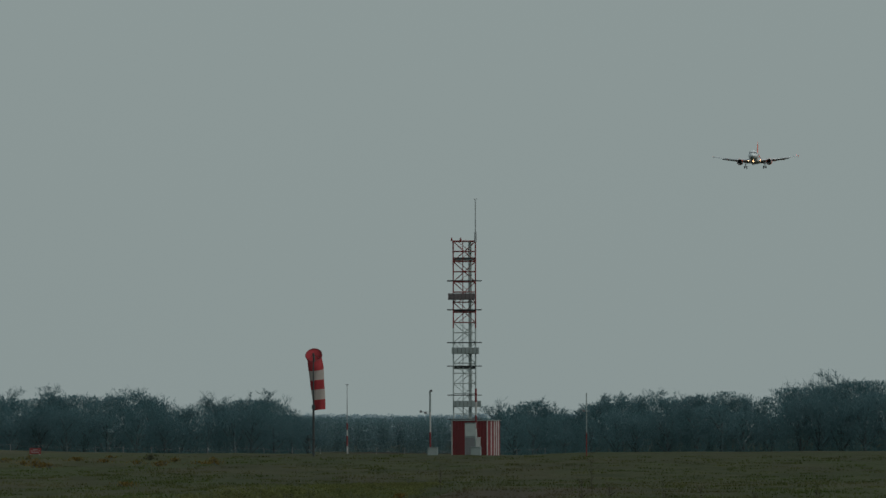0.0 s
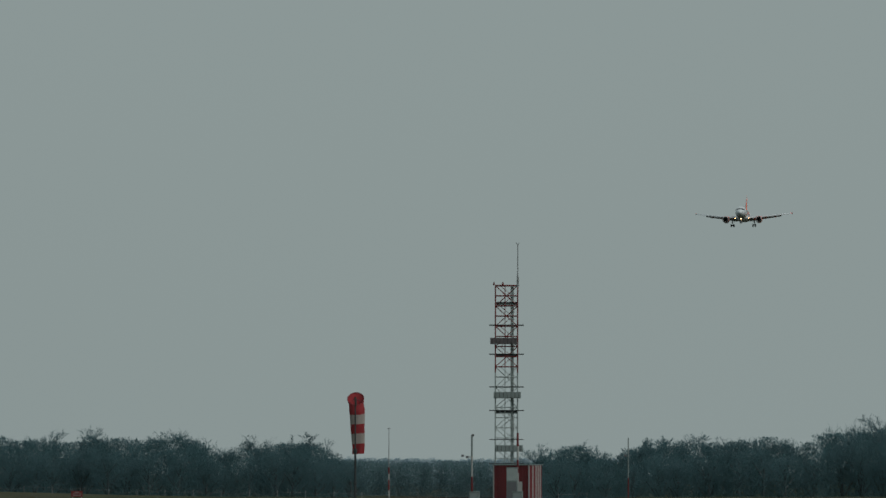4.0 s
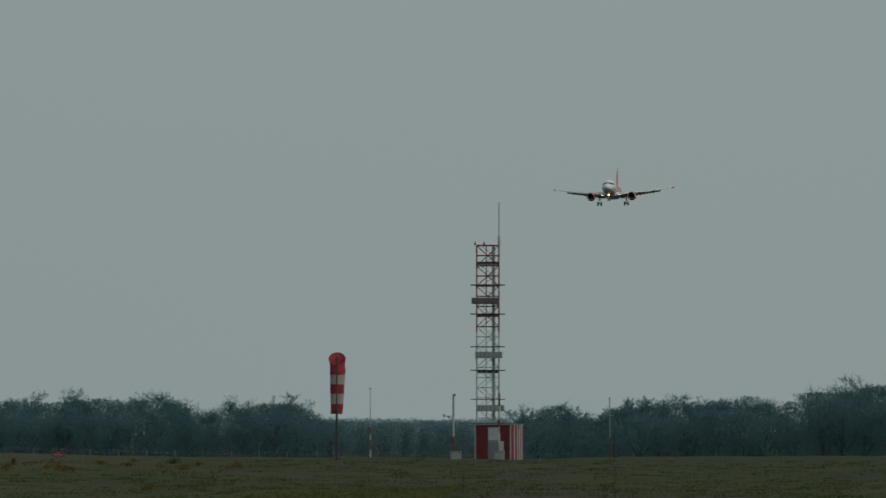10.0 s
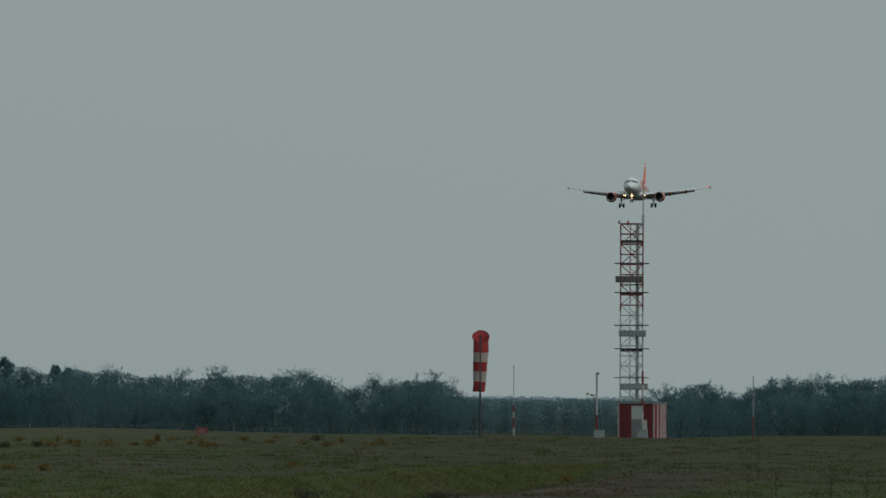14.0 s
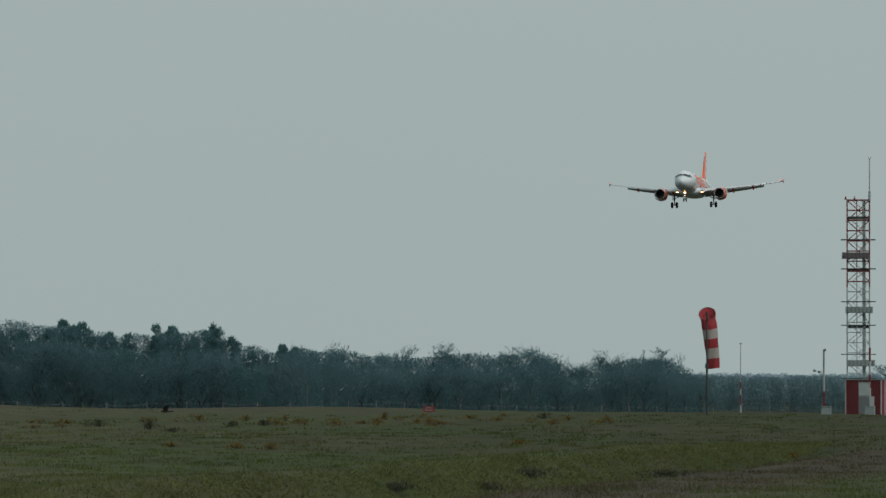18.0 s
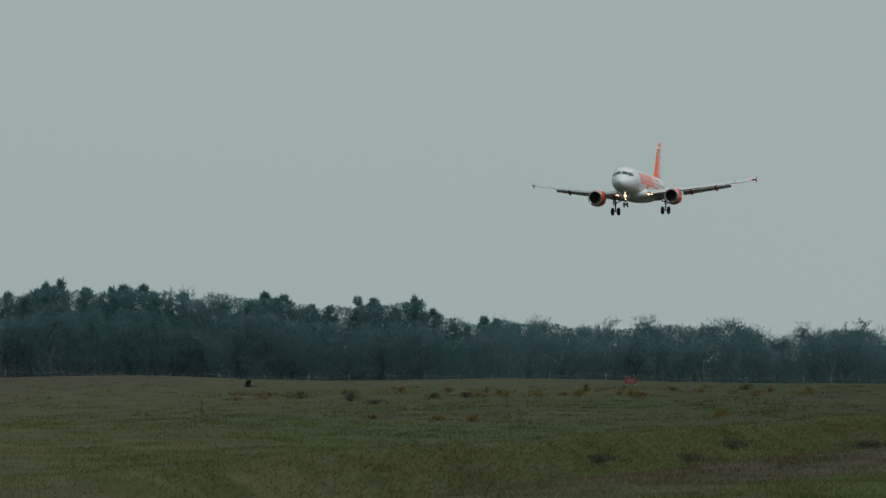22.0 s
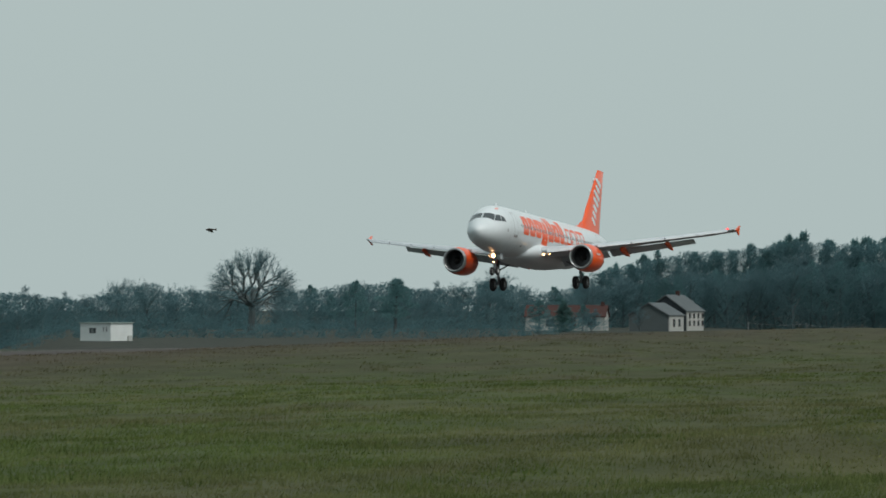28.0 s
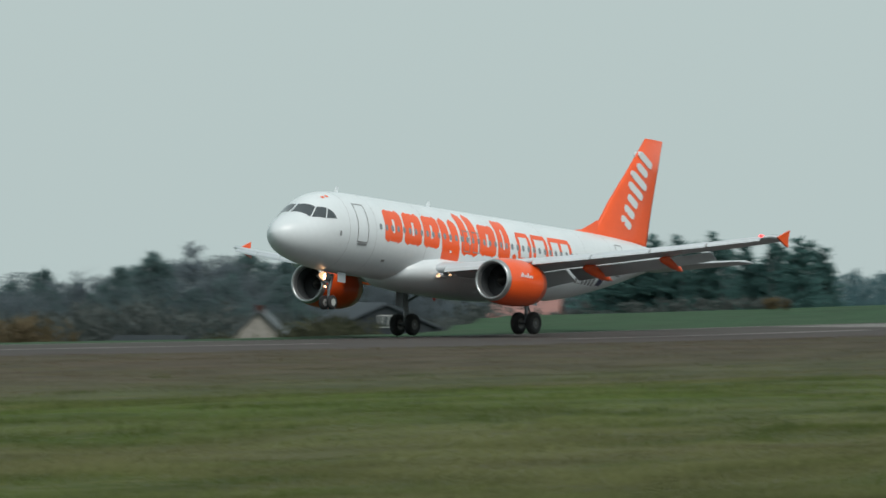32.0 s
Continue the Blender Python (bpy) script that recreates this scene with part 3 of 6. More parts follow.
def make_jet():
    jet = thing("airliner", pose(0, 0, 0), "white twin-engine airliner with orange tail, engines and titles, wheels down, landing", "airplane")
    n = 40
    rings = [[skin(s, 2 * math.pi * k / n) for k in range(n)] for s, *_ in BODY]
    body = part("fuselage", mesh_of("fuselage", *loft(rings), WHITE, True), jet, "glossy white fuselage")
    # belly fairing under the wing
    fr = []
    for s, w, b, t in ((9.3, 0.3, -1.95, -1.5), (10.0, 1.55, -2.2, -1.0), (11.0, 2.05, -2.4, -0.6), (12.5, 2.25, -2.5, -0.42), (17, 2.28, -2.55, -0.45), (19.5, 2.15, -2.45, -0.6), (21.5, 1.6, -2.25, -1.0), (23.2, 0.4, -2.05, -1.6)):
        fr.append([Vector((NOSE - s, w * math.copysign(abs(math.cos(a)) ** 0.75, math.cos(a)), (t + b) / 2 + LIFT + (t - b) / 2 * math.sin(a))) for a in [2 * math.pi * k / 28 for k in range(28)]])
    part("belly_fairing", mesh_of("belly_fairing", *loft(fr), WHITE, True), jet, "pale grey-white belly fairing")
    # cockpit panes
    r = radians
    for side in (1, -1):
        z_ = lambda s_, h_: (s_, skin_z(s_, h_))
        for c in (((1.40, r(87)), z_(1.74, 0.46), z_(2.31, 1.02), (2.04, r(88))), (z_(1.79, 0.45), z_(2.49, 0.44), z_(2.79, 0.99), z_(2.36, 1.02)), (z_(2.55, 0.44), z_(3.22, 0.48), z_(3.10, 0.80), z_(2.85, 0.98))):
            part("cockpit_window", patch(c, side, 0.012, GLASS, name="cockpit_window"), body, "dark cockpit pane")
    # cabin windows, one mesh for each side
    for side in (1, -1):
        pane = blot(-0.12 + 15, 0.12 + 15, 0.22, 0.56, side, 0.010, CABIN, rad=0.12, n=8, name="cabin_window")
        for k in range(40):
            s = 6.75 + 0.533 * k
            part("cabin_window", pane, body, place=pose(15 - s, 0, 0))
        # doors: seam frames and sills
        for s0, s1, z0, z1 in ((4.75, 5.65, -0.55, 1.40), (30.0, 30.8, -0.25, 1.45), (14.35, 14.95, -0.25, 0.85), (15.25, 15.85, -0.25, 0.85)):
            strips = []
            for a, b, c, d in ((s0, s0 + 0.05, z0, z1), (s1 - 0.05, s1, z0, z1), (s0, s1, z0, z0 + 0.05), (s0, s1, z1 - 0.05, z1)):
                sm = blot(a, b, c, d, side, 0.014, SEAM, rad=0.01, n=10)
                strips.append(([v.co[:] for v in sm.vertices], [tuple(p.vertices) for p in sm.polygons]))
            part("door_outline", (*join(*strips), SEAM), body)
        part("door_sill", blot(4.8, 5.6, -0.70, -0.58, side, 0.02, GALV, rad=0.03, n=4, name="door_sill"), body, "grey door sill")
        # titles as plain orange shapes: heavy ones, then lighter ones
        s = 7.15
        for w, z0, z1, sl in ((1.50, -0.34, 1.36, 0.12), (1.52, -0.34, 1.36, 0.12), (1.38, -0.34, 1.36, 0.12), (1.55, -1.02, 1.36, -0.15), (1.50, -0.46, 1.78, 0.0), (1.50, -0.34, 1.36, 0.12), (1.10, -0.34, 1.72, 0.1)):
            w *= 1.06
            g = w * 0.44
            two = [blot(s + a_, s + b_, z0, z1, side, 0.006, ORANGE, slant=sl * 0.6, rad=0.42) for a_, b_ in ((0, g), (w - g, w))]
            two.append(blot(s + g * 0.6, s + w - g * 0.6, z1 - 0.5 if sl > 0 else z0 + 0.1, z1 - 0.05 if sl > 0 else z0 + 0.6, side, 0.008, ORANGE, rad=0.2))
            two.append(blot(s + g * 0.6, s + w - g * 0.6, max(z0, -0.34) + 0.05, max(z0, -0.34) + 0.5, side, 0.010, ORANGE, rad=0.2))
            part("title_shape", (*join(*[([v.co[:] for v in m_.vertices], [tuple(p.vertices) for p in m_.polygons]) for m_ in two]), ORANGE), body, "orange title shape")
            s += w + 0.17
        for w, z0, z1 in ((0.36, -0.34, 0.02), (1.25, -0.34, 1.22), (1.40, -0.34, 1.22), (2.10, -0.34, 1.22)):
            w *= 1.06
            if w < 0.5:
                part("title_shape", blot(s, s + w, z0, z1, side, 0.006, ORANGE, rad=0.16), body, "orange title shape")
            else:
                bars, cnt = [], 2 if w < 1.5 else 3
                for k in range(cnt):
                    c0 = s + (w - 0.26) * k / (cnt - 1)
                    bars.append(blot(c0, c0 + 0.26, z0 + 0.12, z1 - 0.12, side, 0.006, ORANGE, rad=0.12))
                for z2 in (z0, z1 - 0.24):
                    if z2 > 0 or cnt == 2:
                        bars.append(blot(s + 0.08, s + w - 0.08, z2, z2 + 0.24, side, 0.008, ORANGE, rad=0.1, n=5))
                part("title_shape", (*join(*[([v.co[:] for v in m_.vertices], [tuple(p.vertices) for p in m_.polygons]) for m_ in bars]), ORANGE), body, "thin orange title bars")
            s += w + 0.17
        # registration as dark bars, and the small port marks
        for k in range(6):
            s0 = 25.5 + 0.40 * k
            part("registration_bar", blot(s0, s0 + 0.28, -0.98, -0.94 if k == 1 else -0.56, side, 0.008, SEAM, rad=0.05, n=5), body)
        part("flag_block", blot(28.15, 28.85, -0.90, -0.50, side, 0.008, FLAGBLUE, rad=0.03, n=5), body, "small dark blue flag")
        part("rear_mark", blot(30.6, 31.3, -0.10, 0.02, side, 0.008, SEAM, rad=0.05, n=4), body)
        part("nose_mark", blot(3.4, 3.55, -0.35, -0.1, side, 0.01, SEAM, rad=0.03, n=4), body)
        part("service_port", blot(7.4, 7.7, -1.35, -1.22, side, 0.01, SEAM, rad=0.05, n=4), body)
    for s in (4.15, 6.35, 10.9, 17.4, 22.3, 26.4, 29.3, 33.2):
        ring = [[skin(s + d, 2 * math.pi * k / 48, 0.006) for k in range(48)] for d in (-0.012, 0.012)]
        part("panel_joint", mesh_of("panel_joint", *loft(ring, False), PANELLINE, True), body, "faint skin joint")
    part("antenna_blade", (*loft([foil(NOSE - 5.0, 0.4, 0.1, y0, z0) for y0, z0 in ((0, 2.2), (0.001, 2.29))]), WHITE), body)
    for s in (5.2, 13.6):
        vs = [(NOSE - s, 0.02, 2.27), (NOSE - s - 0.4, 0.02, 2.29), (NOSE - s - 0.42, 0.0, 2.7), (NOSE - s - 0.22, 0.0, 2.7), (NOSE - s, -0.02, 2.27), (NOSE - s - 0.4, -0.02, 2.29)]
        part("antenna_blade", (vs, [(0, 1, 2, 3), (5, 4, 3, 2), (1, 5, 2), (0, 3, 4)], WHITE), body)
    for s in (3.05, 3.35):
        part("roof_mark", patch(((s, r(66)), (s, r(60)), (s + 0.16, r(60)), (s + 0.16, r(66))), 1, 0.012, ORANGE), body)
    part("beacon", (*lathe([(-2.28, 0.10), (-2.36, 0.08), (-2.42, 0.02)], "z", 12, (3.0, 0, 0)), NAVRED), body, "red beacon under the belly")
    part("beacon", (*lathe([(2.28, 0.10), (2.36, 0.08), (2.42, 0.02)], "z", 12, (2.0, 0, 0)), NAVRED), body, "red beacon on the roof")

    # fin, rudder seam and tailplane
    fin_rings = []
    for u, z in ((0.0, 2.0), (0.05, 2.35), (0.35, 4.35), (0.7, 6.3), (1.0, 8.08)):
        le = NOSE - (29.5 + u * 5.45)
        te = NOSE - (35.4 + u * 1.4)
        ring = foil(le, le - te, 0.10, 0, 0)
        fin_rings.append([Vector((p.x, p.z * 0.85, z)) for p in ring])
    fin = part("fin", mesh_of("fin", *loft(fin_rings), ORANGE, True), jet, "orange tail fin")
    vs = [(NOSE - 26.9, 0, 2.28), (NOSE - 30.8, 0.32, 2.25), (NOSE - 30.8, -0.32, 2.25), (NOSE - 30.4, 0, 3.2), (NOSE - 28.8, 0.0, 2.55)]
    part("fin_fillet", (vs, [(0, 1, 4), (1, 3, 4), (0, 4, 2), (2, 4, 3)], ORANGE), jet, "orange dorsal fillet")
    for side in (1, -1):
        for k in range(7):
            u = 0.17 + 0.100 * k
            c, z = NOSE - (32.25 + u * 3.35), 2.25 + 6.0 * u
            w, h = (0.56, 0.56, 0.56, 0.78, 0.85, 0.56, 0.70)[k], 0.21
            ax, up = Vector((-0.46, 0, 0.89)), Vector((0.89, 0, 0.46))
            mid = Vector((c, side * (0.335 - 0.19 * u), z))
            bx = [mid + ax * a_ * h + up * b_ * w for a_, b_ in ((-1, -0.7), (-0.6, -1), (0.6, -1), (1, -0.7), (1, 0.7), (0.6, 1), (-0.6, 1), (-1, 0.7))]
            bx2 = [Vector((q.x, side * 0.02, q.z)) for q in bx]
            part("fin_shape", (*loft([bx2, bx]), WHITE), fin, "white title shape on the fin")
        hs = [foil(NOSE - 31.6 - 0.62 * (y - 0.6), 4.0 - 0.42 * (y - 0.6), 0.09, side * y, 0.72 + 0.09 * (y - 0.6)) for y in (0.6, 1.4, 3.0, 4.6, 6.0, 6.22)]
        part("tailplane", mesh_of("tailplane", *loft(hs if side == 1 else hs[::-1]), WINGGREY, True), jet, "pale grey tailplane")

    for side in (1, -1):
        ys = [1.2, 1.9, 3.2, 4.8, 6.4, 8.5, 10.5, 12.5, 14.5, 16.2, 16.95]
        secs = []
        for y in ys:
            le, ch, z = wing_line(y)
            secs.append(foil(le, ch * (0.86 if 1.9 < y < 13.5 else 1.0), 0.135 - 0.0025 * y, side * y, z, 0.02))
        wing = part("wing", mesh_of("wing", *loft(secs if side == 1 else secs[::-1]), WINGGREY, True), jet, "grey wing with flaps lowered")
        # slats, drooped ahead of the nose
        for y0, y1 in ((2.6, 4.7), (6.5, 9.0), (9.1, 11.6), (11.7, 14.1), (14.2, 16.5)):
            rs = []
            for y in (y0, y1):
                le, ch, z = wing_line(y)
                c = 0.13 * ch + 0.12
                rs.append([Vector((le + 0.22 - a * c, side * y, z - 0.16 + b * c)) for a, b in ((0, -0.06), (0.1, 0.14), (0.4, 0.36), (1.0, 0.52), (0.9, 0.42), (0.45, 0.16), (0.3, -0.08))])
            part("slat", mesh_of("slat", *loft(rs if side == 1 else rs[::-1]), WINGGREY), wing, "pale grey slat")
        # flaps
        for y0, y1 in ((2.15, 6.25), (6.45, 13.3)):
            rs = []
            for y in (y0, (y0 + y1) / 2, y1):
                le, ch, z = wing_line(y)
                c, x0 = 0.235 * ch + 0.15, le - 0.87 * ch
                tw = radians(27)
                sec = foil(0, c, 0.12, 0, 0)
                rs.append([Vector((x0 + 0.16 + p.x * math.cos(tw) + p.z * math.sin(tw), side * y, z - 0.15 + p.x * math.sin(tw) + p.z * math.cos(tw))) for p in sec])
            part("flap", mesh_of("flap", *loft(rs if side == 1 else rs[::-1]), WINGGREY, True), wing, "lowered grey flap")
        # flap track fairings
        for y, ln, rad in ((3.9, 2.3, 0.20), (7.6, 2.9, 0.24), (11.2, 2.4, 0.20)):
            le, ch, z = wing_line(y)
            x0, pr = le - 0.58 * ch, []
            for u, q in ((0, 0.05), (0.12, 0.6), (0.35, 1.0), (0.6, 0.95), (0.85, 0.55), (1.0, 0.06)):
                drop = 0.22 + 0.10 * u + 0.55 * max(u - 0.35, 0) ** 1.1
                pr.append([Vector((x0 - u * ln, side * y + rad * q * math.cos(a), z - drop - 0.05 + 1.35 * rad * q * math.sin(a))) for a in [2 * math.pi * k / 12 for k in range(12)]])
            part("flap_fairing", mesh_of("flap_fairing", *loft(pr), ORANGE, True), wing, "orange flap track fairing")
        # wing tip fence
        le, ch, z = wing_line(16.95)
        y = side * 17.0
        o = [(le - 0.55, z), (le - 1.40, z + 0.36), (le - 1.70, z + 0.46), (le - 1.58, z + 0.02), (le - 1.68, z - 0.42), (le - 1.42, z - 0.36)]
        vs = [Vector((a, y + s_ * 0.05 * side + 0.10 * side * (b - z), b)) for s_ in (-1, 1) for a, b in o]
        part("wingtip_fence", (vs, [(0, 1, 2, 3), (0, 3, 4, 5), (9, 8, 7, 6), (11, 10, 9, 6)] + [(k, 6 + k, 6 + (k + 1) % 6, (k + 1) % 6) for k in range(6)], ORANGE), wing, "orange wingtip fence")
        lamp = (*lathe([(0.0, 0.02), (-0.1, 0.1), (-0.3, 0.1), (-0.4, 0.02)], "x", 8, (le + 0.30, side * 16.45, z)), NAVLAMP)
        if side == 1:
            part("navigation_light", lamp, wing, "red navigation light")
        # engine
        ex, ey, ez = 6.40, side * 5.75, -1.66
        cowl = [(-0.35, 0.86), (-0.10, 0.885), (0.0, 0.95), (-0.06, 1.02), (-0.28, 1.08)]
        eng = part("engine", mesh_of("engine", *lathe([(-0.28, 1.08), (-0.7, 1.16), (-1.3, 1.215), (-2.2, 1.215), (-3.1, 1.14), (-3.75, 1.0), (-3.73, 0.93), (-2.9, 0.95)], "x", 40, (ex, ey, ez)), ORANGE, True), jet, "orange engine cowling")
        part("intake_lip", mesh_of("intake_lip", *lathe(cowl, "x", 40, (ex, ey, ez)), METAL, True), eng, "bare metal intake lip")
        part("intake_duct", mesh_of("intake_duct", *lathe([(-0.35, 0.86), (-0.8, 0.85), (-1.15, 0.87)], "x", 40, (ex, ey, ez)), DUCT, True), eng, "grey intake duct")
        blades = [lathe([(-1.12, 0.0), (-1.12, 0.87)], "x", 40, (ex, ey, ez))]
        for k in range(24):
            a = 2 * math.pi * k / 24
            ca, sa = math.cos(a), math.sin(a)
            pts = []
            for rr_, tw in ((0.26, 0.03), (0.86, 0.14)):
                for d, dx in ((-tw, -0.98), (tw, -1.08)):
                    pts.append(Vector((ex + dx, ey + rr_ * ca - d * sa, ez + rr_ * sa + d * ca)))
            blades.append((pts, [(0, 1, 3, 2)]))
        part("fan", (*join(*blades), FAN), eng, "dark fan blades")
        part("spinner", mesh_of("spinner", *lathe([(-0.62, 0.01), (-0.75, 0.12), (-0.95, 0.23), (-1.12, 0.27)], "x", 20, (ex, ey, ez)), DARKMETAL, True), eng)
        part("core_nozzle", mesh_of("core_nozzle", *lathe([(-2.9, 0.86), (-3.8, 0.72), (-4.6, 0.46), (-4.58, 0.40), (-4.2, 0.42)], "x", 28, (ex, ey, ez)), DARKMETAL, True), eng, "dark metal exhaust nozzle")
        part("exhaust_plug", mesh_of("exhaust_plug", *lathe([(-4.2, 0.40), (-4.6, 0.28), (-5.15, 0.03)], "x", 20, (ex, ey, ez)), DARKMETAL, True), eng)
        for k in range(7):
            x0 = ex - 0.95 - 0.17 * k
            q = [Vector((x0 - dx, ey + side * 1.225 * math.cos(b), ez + 1.225 * math.sin(b))) for dx in (0, 0.115) for b in (0.16, 0.27 + 0.1 * (k % 3 == 1))]
            part("cowl_shape", (q, [(0, 1, 3, 2)[::side]], WHITE), eng, "white mark on the cowling")
        le, ch, z = wing_line(5.75)
        py = [[Vector((a, ey + w, b)) for a, b, w in ((x1, z1, -0.16), (x1, z1, 0.16), (x2, z2, 0.16), (x2, z2, -0.16))] for x1, z1, x2, z2 in
              ((ex - 0.9, ez + 1.12, ex - 3.2, ez + 0.9), (le + 0.9, z - 0.05, le - 2.2, z - 0.25))]
        part("pylon", (*loft(py), WINGGREY), jet, "grey engine pylon")
        # main gear
        gx, gy = 0.0, side * 3.80
        leg = part("main_gear", mesh_of("main_gear", *join(tube((gx, gy, -0.9), (gx, gy, -2.6), 0.155, 0.14, 14), tube((gx, gy, -2.6), (gx, gy, -3.42), 0.10, 0.10, 12), tube((gx, gy - 0.62, -3.40), (gx, gy + 0.62, -3.40), 0.075, 0.075, 10)), STRUT), jet, "grey main landing gear leg")
        part("side_brace", (*tube((gx, gy, -2.2), (gx - 0.1, side * 2.0, -1.3), 0.07), STRUT), leg)
        part("torque_link", (*join(tube((gx - 0.12, gy, -2.5), (gx - 0.45, gy, -2.9), 0.05), tube((gx - 0.45, gy, -2.9), (gx - 0.1, gy, -3.3), 0.05)), STRUT), leg)
        part("gear_door", (*box(gx - 0.55, gx + 0.55, gy + side * 0.28 - 0.02, gy + side * 0.28 + 0.02, -2.45, -1.0, 0.01), WINGGREY), leg, "grey gear door")
        for dy in (-0.46, 0.46):
            w = part("wheel", mesh_of("wheel", *lathe([(-0.15, 0.20), (-0.2, 0.36), (-0.2, 0.48), (-0.14, 0.56), (-0.06, 0.585), (0.06, 0.585), (0.14, 0.56), (0.2, 0.48), (0.2, 0.36), (0.15, 0.20)], "y", 28, (0, 0, 0)), RUBBER, True), leg, "black tyre", pose(gx, gy + dy, -3.40))
            part("rim", mesh_of("rim", *lathe([(-0.155, 0.0), (-0.155, 0.2), (-0.18, 0.30), (-0.12, 0.30), (0.12, 0.30), (0.18, 0.30), (0.155, 0.2), (0.155, 0.0)], "y", 20), DARKMETAL), w)
        # wing root landing lights
        for k in range(2):
            rad = 0.115 - 0.045 * k
            lamp_at = (5.68 - 0.27 * k, side * (2.30 + 0.42 * k), -1.36 + 0.04 * k)
            # Deep tube added to cut off the lamp's glow away from its axis.
            shell = part("light_housing", (*lathe([(rad * 3.9, rad * 1.12), (-0.25, rad * 1.1), (-0.3, 0.02)], "x", 16, lamp_at), WINGGREY), wing)
            part("landing_light", (*lathe([(0.02, 0.004), (0.0, rad)], "x", 16, lamp_at), LAMPWARM), shell, "lit landing light")
    # nose gear
    gx = NOSE - 5.1
    leg = part("nose_gear", mesh_of("nose_gear", *join(tube((gx - 0.25, 0, -1.8), (gx, 0, -2.6), 0.11, 0.10, 12), tube((gx, 0, -2.6), (gx + 0.05, 0, -3.24), 0.07, 0.07, 10), tube((gx + 0.05, -0.32, -3.24), (gx + 0.05, 0.32, -3.24), 0.05, 0.05, 8), tube((gx - 0.05, 0, -2.55), (gx + 1.1, 0, -1.95), 0.055, 0.055, 8)), STRUT), jet, "grey nose landing gear leg")
    for dy in (-0.25, 0.25):
        w = part("wheel", mesh_of("wheel", *lathe([(-0.09, 0.15), (-0.11, 0.28), (-0.07, 0.36), (0.07, 0.36), (0.11, 0.28), (0.09, 0.15)], "y", 24), RUBBER, True), leg, "black tyre", pose(gx + 0.05, dy, -3.24))
        part("rim", mesh_of("rim", *lathe([(-0.095, 0.0), (-0.10, 0.19), (0.10, 0.19), (0.095, 0.0)], "y", 18), WHITEP), w)
        part("gear_door", (*box(gx - 0.75, gx - 0.05, dy * 1.9 - 0.015, dy * 1.9 + 0.015, -2.20, -1.7, 0.01), WINGGREY), leg, "pale grey nose gear door")
    for name_, rad, z in (("landing_light", 0.20, -1.95), ("taxi_light", 0.08, -2.45)):
        # A shorter added tube limits the nose lamps' glow the same way.
        shell = part("light_housing", (*lathe([(rad * 1.9, rad * 1.2), (-0.12, rad * 1.1), (-0.16, 0.02)], "x", 16, (gx + 0.26, 0.0, z)), STRUT), leg)
        part(name_, (*lathe([(0.02, 0.004), (0.0, rad)], "x", 16, (gx + 0.26, 0.0, z)), LAMPWARM), shell, "lit nose light")
    return jet


airliner = make_jet()

# ---- the glide-path station ----
def beam(a, b, r):
    return tube(a, b, r, r, 5, False)


